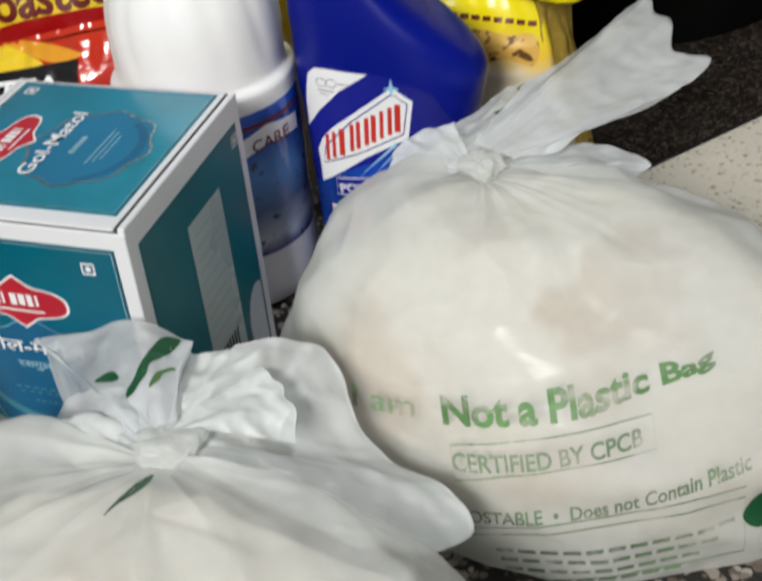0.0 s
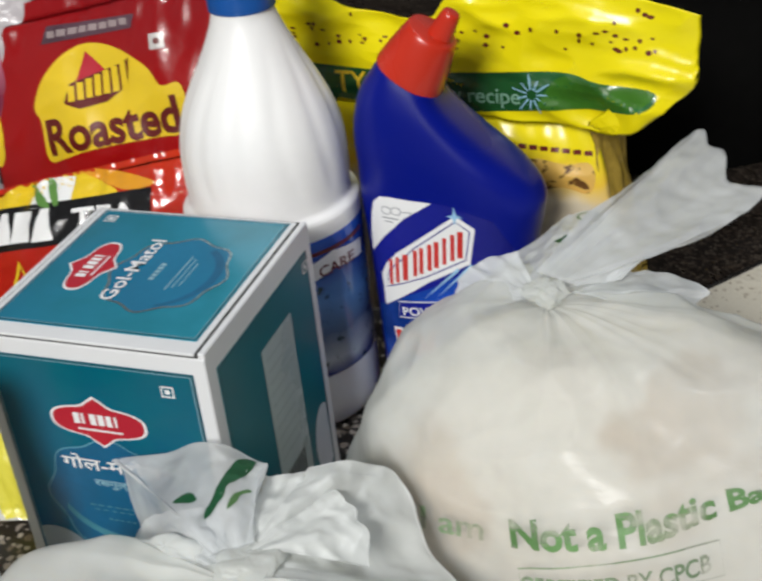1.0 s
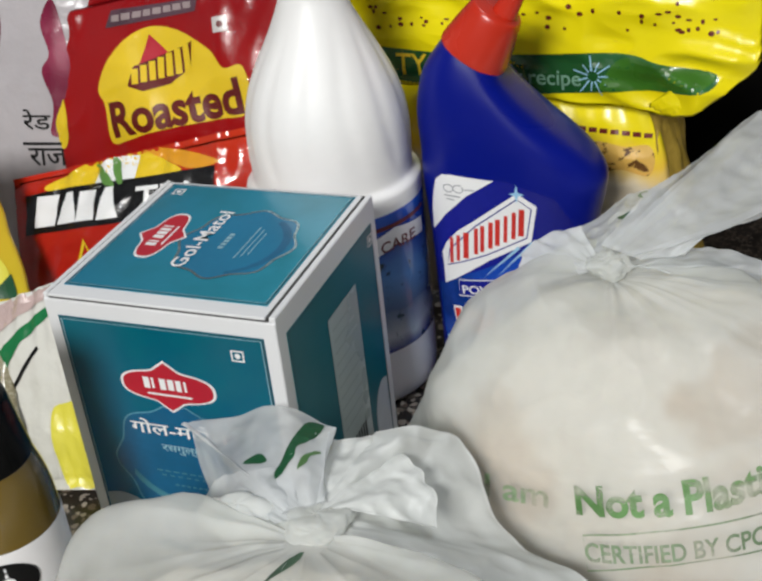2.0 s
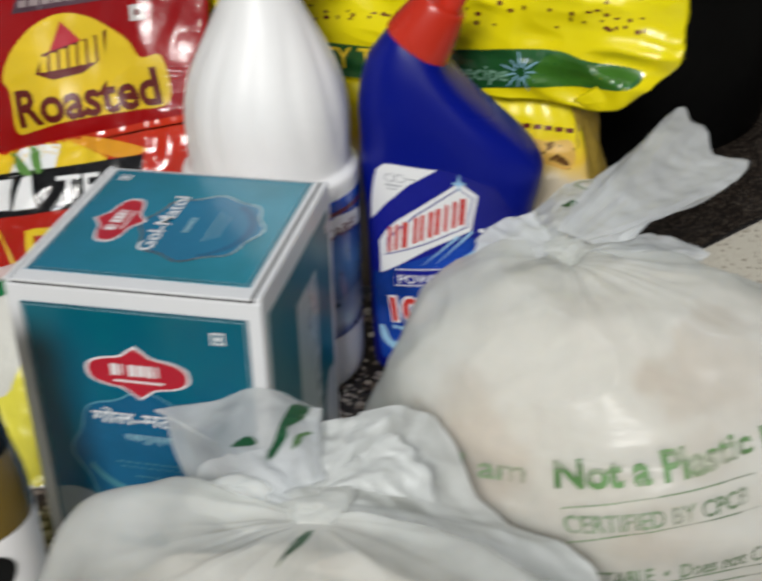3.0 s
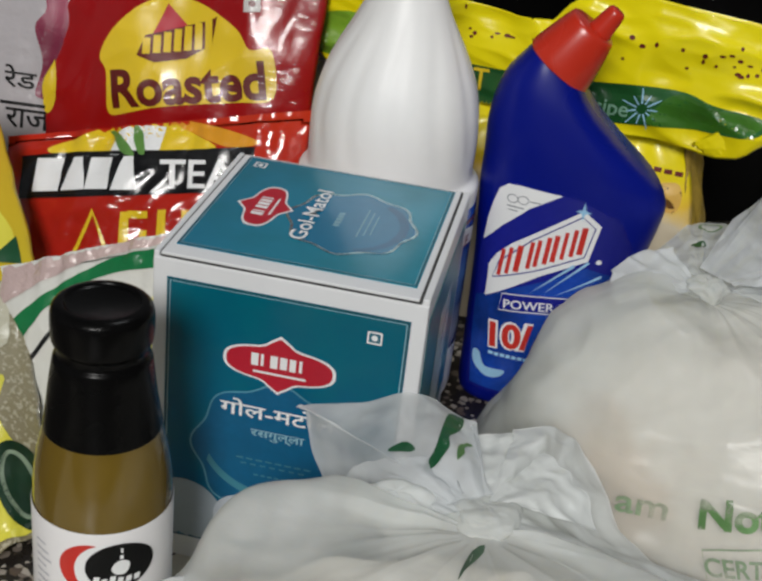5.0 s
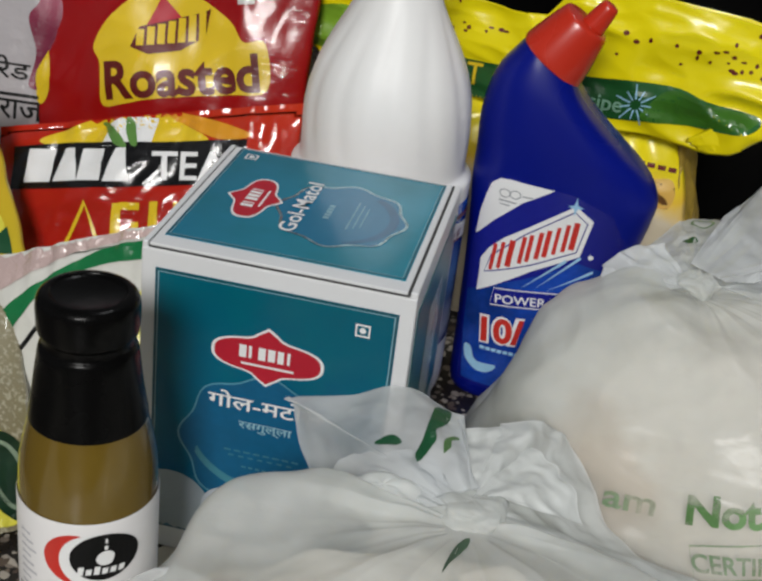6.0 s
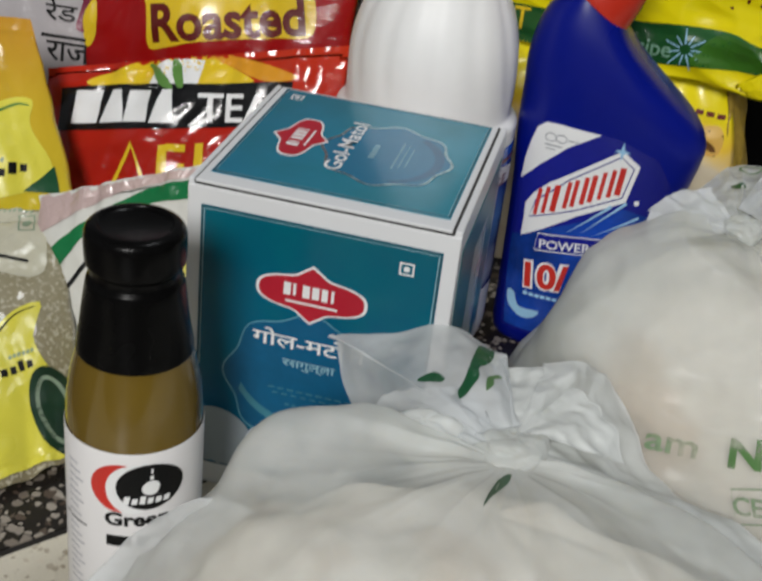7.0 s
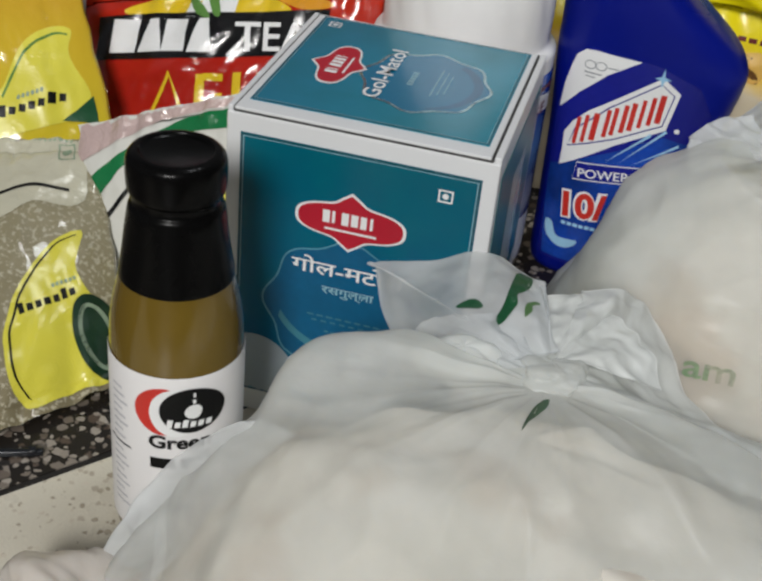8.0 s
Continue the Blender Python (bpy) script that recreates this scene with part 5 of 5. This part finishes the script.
def film_fan(root, spread, rim, seed, ruffle=0.5, nu=40, nv=44, curl=0.0):
    """Loose film that fans out from a gathered root to a torn, wavy rim."""
    pts = eased(rim, 12)
    rows = []
    for j in range(nv + 1):
        s = j / nv
        row = []
        for i, p in enumerate(pts):
            u = i / (len(pts) - 1)
            r0 = Vector(root) + Vector(spread) * (u - 0.5)
            q = r0 + (Vector(p) - r0) * s
            w = math.sin(u * 9 + seed + 3 * noise.noise(Vector((u * 2, seed, 0)))) * 0.35 + noise.noise(Vector((u * 5, s * 1.2, seed))) * 1.4
            q += Vector((0.2, -0.75, 0.6)) * (w * ruffle * (0.25 + s) + curl * s * s)
            q += Vector((0.1, 0.1, 0.5)) * noise.noise(Vector((u * 12, s * 6, seed + 4))) * ruffle * 0.5 * s
            q += Vector((0.1, -0.5, 0.6)) * (noise.voronoi(Vector((q.x * 1.9, q.y * 1.9, q.z * 1.9 + seed)))[0][0] - 0.4) * 0.10 * min(1, s * 3)
            q += Vector((0.1, -0.5, 0.6)) * (noise.voronoi(Vector((q.x * 0.7, q.y * 0.7, q.z * 0.7 + seed)))[0][0] - 0.4) * 0.4 * min(1, s * 3)
            # an uneven, slightly torn rim
            q += Vector((0.5, 0.35, 0.4)) * noise.noise(Vector((u * 11, seed + 8, 1))) * 0.4 * s ** 4
            # sharp creases where the film was wrung
            c1 = 0.22 - abs(noise.noise(Vector((u * 7 + seed, s * 2.2 + u, seed * 2))))
            c2 = 0.2 - abs(noise.noise(Vector((q.x * 0.8 + seed, q.y * 0.8, q.z * 0.8))))
            q += Vector((0.15, -0.5, 0.7)) * (c1 * 0.45 + c2 * 0.5) * ruffle * min(1, s * 4)
            row.append(V(*q[:2], max(q.z, FLOOR + 0.1)))
        rows.append(row)
    bm = grid_mesh(rows)
    bm.normal_update()
    twin = {v: bm.verts.new(v.co - v.normal * 0.00015) for v in bm.verts[:]}
    for f in bm.faces[:]:
        bm.faces.new([twin[v] for v in reversed(f.verts)])
    for e in [e for e in bm.edges if e.is_boundary and e.verts[0] in twin]:
        a, b = e.verts
        if a in twin and b in twin:
            bm.faces.new((a, b, twin[b], twin[a]))
    return bm


def knot_lump(c, r, seed, ridge=0.1):
    """Film wrung into a knot: ridged loops round a small core."""
    rows = []
    n, m = 64, 40
    for j in range(m + 1):
        b = math.pi * j / m
        row = []
        for i in range(n):
            a = 2 * math.pi * i / n
            p = Vector((math.cos(a) * math.sin(b), math.sin(a) * math.sin(b), math.cos(b)))
            tw = a * 3 + b * 2.2 + 2 * noise.noise(p * 1.5 + Vector((seed, 0, 0)))
            k = 0.88 + ridge * abs(math.sin(tw)) + (0.2 + 3 * ridge) * noise.noise(p * 1.3 + Vector((0, seed, 0))) + 1.2 * ridge * noise.noise(p * 5 + Vector((0, seed, 0)))
            row.append(V(c[0] + p.x * r[0] * k, c[1] + p.y * r[1] * k, c[2] + p.z * r[2] * k))
        rows.append(row)
    return grid_mesh(rows, True)


def lettered_bag():
    k = (21.9, 10.6, -2.4)
    t = thing("carrier_bag", "full white compostable carrier bag tied shut, green lettering", "bag", V(24, 8, FLOOR), "carrier bags")
    body = part("body", bag_body(k, (25.0, 8.2), (15.0, 9.5, 12.9, 9.4), [(0.05, -3.0), (0.18, -2.8), (0.42, -3.2), (0.66, -4.9), (0.84, -7.5), (0.96, -10.6), (0.98, -13.4), (0.94, -15)], 0.45, 3.0, amp=0.75, crumple=0.5), M_BAG, t, "milky film stretched over the contents")
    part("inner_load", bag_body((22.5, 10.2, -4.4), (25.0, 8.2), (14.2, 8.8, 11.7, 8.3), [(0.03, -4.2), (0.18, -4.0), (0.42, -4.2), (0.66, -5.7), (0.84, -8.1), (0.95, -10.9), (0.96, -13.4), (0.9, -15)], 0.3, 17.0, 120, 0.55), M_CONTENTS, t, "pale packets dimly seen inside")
    part("knot", knot_lump((21.8, 10.6, -2.5), (1.0, 0.8, 0.55), 2.0), M_BAG, t, "twisted knot of film")
    tail = part("tail", film_fan((22.3, 11.2, -2.1), (1.8, 0.2, -0.7), [(22.9, 15.6, -1.0), (24.4, 19.0, -1.1), (26.4, 24.4, -1.0), (27.1, 25.7, -1.15), (27.6, 24.3, -1.3), (28.4, 24.4, -1.6), (28.8, 21.8, -2.0), (30.6, 21.7, -2.4), (29.5, 19.0, -2.6), (27.4, 16.2, -2.7), (25.7, 14.4, -2.7), (24.9, 12.7, -2.8)], 1.0, 0.4), M_TAIL, t, "loose film tail flaring from the knot")
    tail2 = part("tail", film_fan((21.6, 11.4, -2.2), (0.8, 0.6, 0), [(18.9, 12, -3.0), (19.4, 14, -3.0), (20.4, 17, -3.2), (21.2, 19, -3.2), (22.3, 19.6, -3.0), (23.4, 18.6, -2.6), (24.0, 16.6, -2.4)], 4.0, 0.4), M_TAIL, t, "loose film tail flaring from the knot")
    part("tail", film_fan((22.8, 10.8, -2.6), (0.8, 0.6, 0), [(24.6, 14.0, -3.3), (26.2, 15.6, -3.9), (28.6, 15.4, -4.6), (28.2, 13.8, -4.5), (29.0, 12.0, -4.8)], 6.0, 0.35), M_TAIL, t, "loose film tail flaring from the knot")
    part("tail", film_fan((21.4, 10.0, -2.4), (0.6, 0.6, 0), [(18.0, 10.2, -3.9), (17.6, 11.2, -2.9), (18.6, 12.4, -2.2), (20.2, 12.6, -1.7)], 8.0, 0.45), M_TAIL, t, "loose film tail flaring from the knot")
    w = (-0.25, 0.85, -0.5)
    K = dict(onto=body, parent=body, way=w, lift=0.03, cell=0.35)
    r, u = (1, 0.05, 0.14), (0, 0.3, 1)
    o = (22.8, -0.5, -7.95)
    words = bend(flat_text("Not a Plastic Bag", 1.22, 11.0, 0.035), 0.014)
    for v in words.verts:
        # the end of the line is squeezed into a rising fold
        k = max(0.0, v.co.x - 6.0)
        v.co.y = v.co.y * max(0.45, 1 - 0.14 * k) + 0.26 * k
    decal("lettering", words, o=shift(o, (0, 0, 0.2)), right=r, up=u, material=M_GREEN_INK, **K)
    decal("lettering", bend(flat_text("I am", 1.0, 2.7, 0.015), 0.0), o=shift(o, (-3.9, 0, 0.1)), right=(1, 0.05, 0.0), up=u, material=M_FAINT_INK, **K)
    decal("lettering", bend(flat_text("CERTIFIED BY CPCB", 0.7, 7.6, 0.02), 0.016), o=shift(o, (0.3, 0, -1.9)), right=(1, 0.05, 0.16), up=u, material=M_FAINT_INK, **K)
    decal("print_frame", bend(flat_ring([(0.1, -0.45), (8.2, -0.45), (8.2, 1.0), (0.1, 1.0)], 0.07), 0.016), o=shift(o, (0.2, 0, -1.9)), right=(1, 0.05, 0.16), up=u, material=M_FAINT_INK, **K)
    decal("lettering", bend(flat_text("COMPOSTABLE  \u2022  Does not Contain Plastic", 0.62, 13.4, 0.02), 0.012), o=shift(o, (-1.2, 0, -4.9)), right=r, up=u, material=M_FAINT_INK, **K)
    decal("rule_line", bend(flat_bars([(0, 0, 12.4, 0.07)]), 0.012), o=shift(o, (-0.4, 0, -5.3)), right=r, up=u, material=M_FAINT_INK, **K)
    decal("print_frame", bend(flat_ring([(-0.2, -2.6), (11.6, -2.6), (11.6, 0.1), (-0.2, 0.1)], 0.07), 0.012), o=shift(o, (0.4, 0, -5.5)), right=r, up=u, material=M_FAINT_INK, **K)
    for q in range(4):
        decal("fine_print", bend(flat_bars([(0.3 + 0.9 * j, 0, 0.3 + 0.9 * j + 0.7, 0.2) for j in range(11 - q)]), 0.012), o=shift(o, (1.6 + 0.2 * q, 0, -6.0 - 0.55 * q)), right=r, up=u, material=M_FAINT_INK, **K)
    decal("leaf_print", flat_poly(smooth([(0, 0), (0.6, 0.9), (1.5, 1.0), (2.2, 0.3), (1.5, -0.5), (0.5, -0.6)])), o=shift(o, (11.9, 0, -2.7)), right=r, up=u, material=M_DARK_GREEN, **K)
    decal("ring_print", flat_ring(circle(0, 0, 0.6, 0.5, 20), 0.14), tail2, (22.4, 17.6, 2), (1, 0, 0), (0, 1, 0), M_FAINT_INK, tail2, way=(0, 0.2, -1))
    decal("dark_mark", flat_poly(smooth([(0, 0), (0.5, 0.5), (0.75, 0.2), (0.5, -0.2)])), tail2, (21.3, 14.6, 2), (1, 0, 0), (0, 1, 0), M_DARK_GREEN, tail2, way=(0, 0.2, -1))


def plain_bag():
    k = (14.1, -6.9, -5.0)
    t = thing("carrier_bag", "white compostable carrier bag tied shut, green marks near knot", "bag", V(13, -13, FLOOR), "carrier bags")
    body = part("body", bag_body(k, (12.6, -12.6), (21.0, 8.6, 12.8, 11.0), [(0.05, -5.1), (0.18, -5.0), (0.42, -5.5), (0.62, -6.9), (0.80, -9.2), (0.95, -12.0), (1.0, -14), (0.97, -15)], 0.3, 11.0, amp=1.0, humps=((6.6, -8.4, 2.2, 1.9), (9.0, -7.0, 0.9, 1.8), (5.5, -9.3, 0.5, 1.0)), crumple=0.5), M_BAG, t, "milky film stretched over the contents")
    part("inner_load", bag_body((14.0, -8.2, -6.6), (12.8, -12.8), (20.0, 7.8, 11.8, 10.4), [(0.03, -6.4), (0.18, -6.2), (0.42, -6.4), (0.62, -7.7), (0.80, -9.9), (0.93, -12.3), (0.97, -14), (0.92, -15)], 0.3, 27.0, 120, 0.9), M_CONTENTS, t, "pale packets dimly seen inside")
    part("knot", knot_lump((14.1, -5.9, -5.0), (1.5, 1.4, 0.45), 5.0, 0.06), M_BAG, t, "twisted knot of film")
    tail = part("tail", film_fan((13.6, -5.8, -4.6), (1.4, 0.8, 0.2), [(8.4, -3.6, -8.6), (7.0, -2.2, -6.6), (6.3, -1.6, -5.05), (6.3, -1.6, -4.95), (8.6, -1.2, -4.4), (10.9, -1.2, -3.6), (12.9, -1.4, -4.2), (13.0, -1.5, -4.3), (13.0, -2.4, -4.6)], 2.0, 0.4), M_TAIL, t, "loose film tail flaring from the knot")
    tail2 = part("tail", film_fan((14.2, -5.6, -4.7), (1.2, 0.4, 0), [(12.4, -1.6, -4.3), (13.6, -1.0, -5.0), (15.0, -0.8, -4.8), (16.2, -1.4, -5.3), (17.4, -2.2, -5.7), (18.2, -4.0, -6.2)], 7.0, 0.45), M_LOOSE, t, "loose film tail flaring from the knot")
    part("tail", film_fan((13.2, -6.4, -4.8), (0.8, 0.5, 0), [(7.6, -5.4, -9.0), (8.8, -4.4, -5.6), (10.6, -4.2, -4.6), (12.4, -4.2, -4.2)], 9.0, 0.4), M_TAIL, t, "loose film tail flaring from the knot")
    part("tail", film_fan((14.6, -5.8, -4.9), (0.8, -1.6, -0.4), [(14.6, -0.8, -4.6), (16.0, 0.4, -4.9), (17.2, 1.3, -6.0), (18.3, 1.0, -7.2), (19.0, 0.1, -8.4), (20.8, -1.4, -9.0), (23.6, -2.2, -9.2), (24.6, -3.9, -9.6), (23.0, -5.6, -9.0), (21.5, -7.0, -7.7)], 17.0, 0.75), M_LOOSE, t, "loose film spread beside the other bag")
    part("wrung_film", knot_lump((10.9, -6.1, -5.45), (1.9, 1.2, 0.95), 21.0, 0.03), M_WHITE_FILM, t, "white bunched film beside the knot")
    part("low_fold", knot_lump((0.2, -15.6, -13.3), (3.6, 2.6, 1.7), 9.0), M_FOLD, t, "slack lower corner of the bag")
    part("side_flap", film_fan((5.6, -11.8, -8.3), (-0.8, -3.8, -1.8), [(4.5, -9.7, -7.2), (3.4, -10.8, -7.3), (1.7, -11.5, -8.9), (0.4, -12.1, -11.0), (-0.4, -12.8, -13.4), (0.6, -14.2, -14.6)], 13.0, 0.5), M_TAIL, t, "slack crumpled film along the side")
    w = (-0.1, 0.85, -0.5)
    K = dict(way=w, lift=0.03, cell=0.3)
    decal("green_mark", flat_poly(smooth([(0, 0), (0.35, 0.1), (0.8, 0.9), (0.7, 1.6), (1.0, 2.4), (1.0, 3.5), (0.45, 3.2), (0.35, 2.0), (0.3, 1.0)])), tail, (11.55, -5.3, 2), (1, 0, 0), (0, 1, 0), M_DARK_GREEN, tail, way=(0, 0.1, -1), lift=0.03, cell=0.3)
    decal("green_mark", flat_poly(smooth([(0, 0), (0.5, 0.45), (1.0, 0.2), (0.7, -0.05)])), tail, (10.1, -4.5, 2), (1, 0, 0), (0, 1, 0), M_DARK_GREEN, tail, way=(0, 0.1, -1), lift=0.03, cell=0.3)
    decal("green_mark", flat_poly(smooth([(0, 0), (0.2, 0.4), (0.15, 0.9), (0.4, 1.3), (0.2, 1.35), (-0.1, 0.8)])), tail, (12.75, -4.9, 2), (1, 0, 0), (0, 1, 0), M_GREEN_INK, tail, way=(0, 0.1, -1), lift=0.03, cell=0.3)
    knot_ink = plain("dark_grey_green_ink", (0.06, 0.12, 0.07), 0.5, 0.6, 120)
    decal("green_mark", flat_poly(smooth([(0, 0), (0.25, 0.3), (0.75, 0.65), (0.85, 0.95), (0.45, 0.75), (0.1, 0.3)])), body, (13.7, -10, -4.75), (1, 0, 0), (0, 0.5, 1), knot_ink, body, **K)


lettered_bag()
plain_bag()


# ---- small clip on the floor ----
def small_clip():
    t = thing("plastic_clip", "small black plastic clip lying on the terrazzo", "clip", V(-7.2, -6.9, FLOOR))
    m = plain("black_clip_plastic", (0.01, 0.012, 0.016), 0.25, 0.2, 60)
    bm = block(-1.1, 1.1, -0.16, 0.16, FLOOR + 0.02, FLOOR + 0.34, 0.1, 3)
    turn = Matrix.Translation(V(-7.2, -6.9, FLOOR)) @ Matrix.Rotation(radians(24), 4, "Z")
    bm.transform(turn)
    part("bar", bm, m, t)
    bm = block(0.5, 0.85, -0.22, 0.22, FLOOR + 0.3, FLOOR + 0.44, 0.05, 2)
    bm.transform(turn)
    part("catch", bm, m, t)


small_clip()


# ---- dark tub behind ----
def dark_tub(cx, cy, r):
    t = thing("plastic_tub", "large round black plastic tub standing on the floor", "tub", V(cx, cy, FLOOR))
    m = plain("black_plastic", (0.0015, 0.0015, 0.0015), 0.5, 0.3, 20, 0.1, spec=0.06)
    prof = eased([(r - 2.5, FLOOR), (r - 2.2, FLOOR + 0.4), (r - 0.6, -2), (r, 9)], 6)
    part("body", lathe(cx, cy, prof + [(r - 0.5, 9), (r - 1.1, -2), (r - 2.8, FLOOR + 1)], 96), m, t)
    part("rim", lathe(cx, cy, eased([(r - 0.5, 8.6), (r + 0.5, 8.6), (r + 0.7, 9.1), (r + 0.4, 9.5), (r - 0.5, 9.4)], 3), 96), m, t)


dark_tub(20.0, 63.5, 17.5)
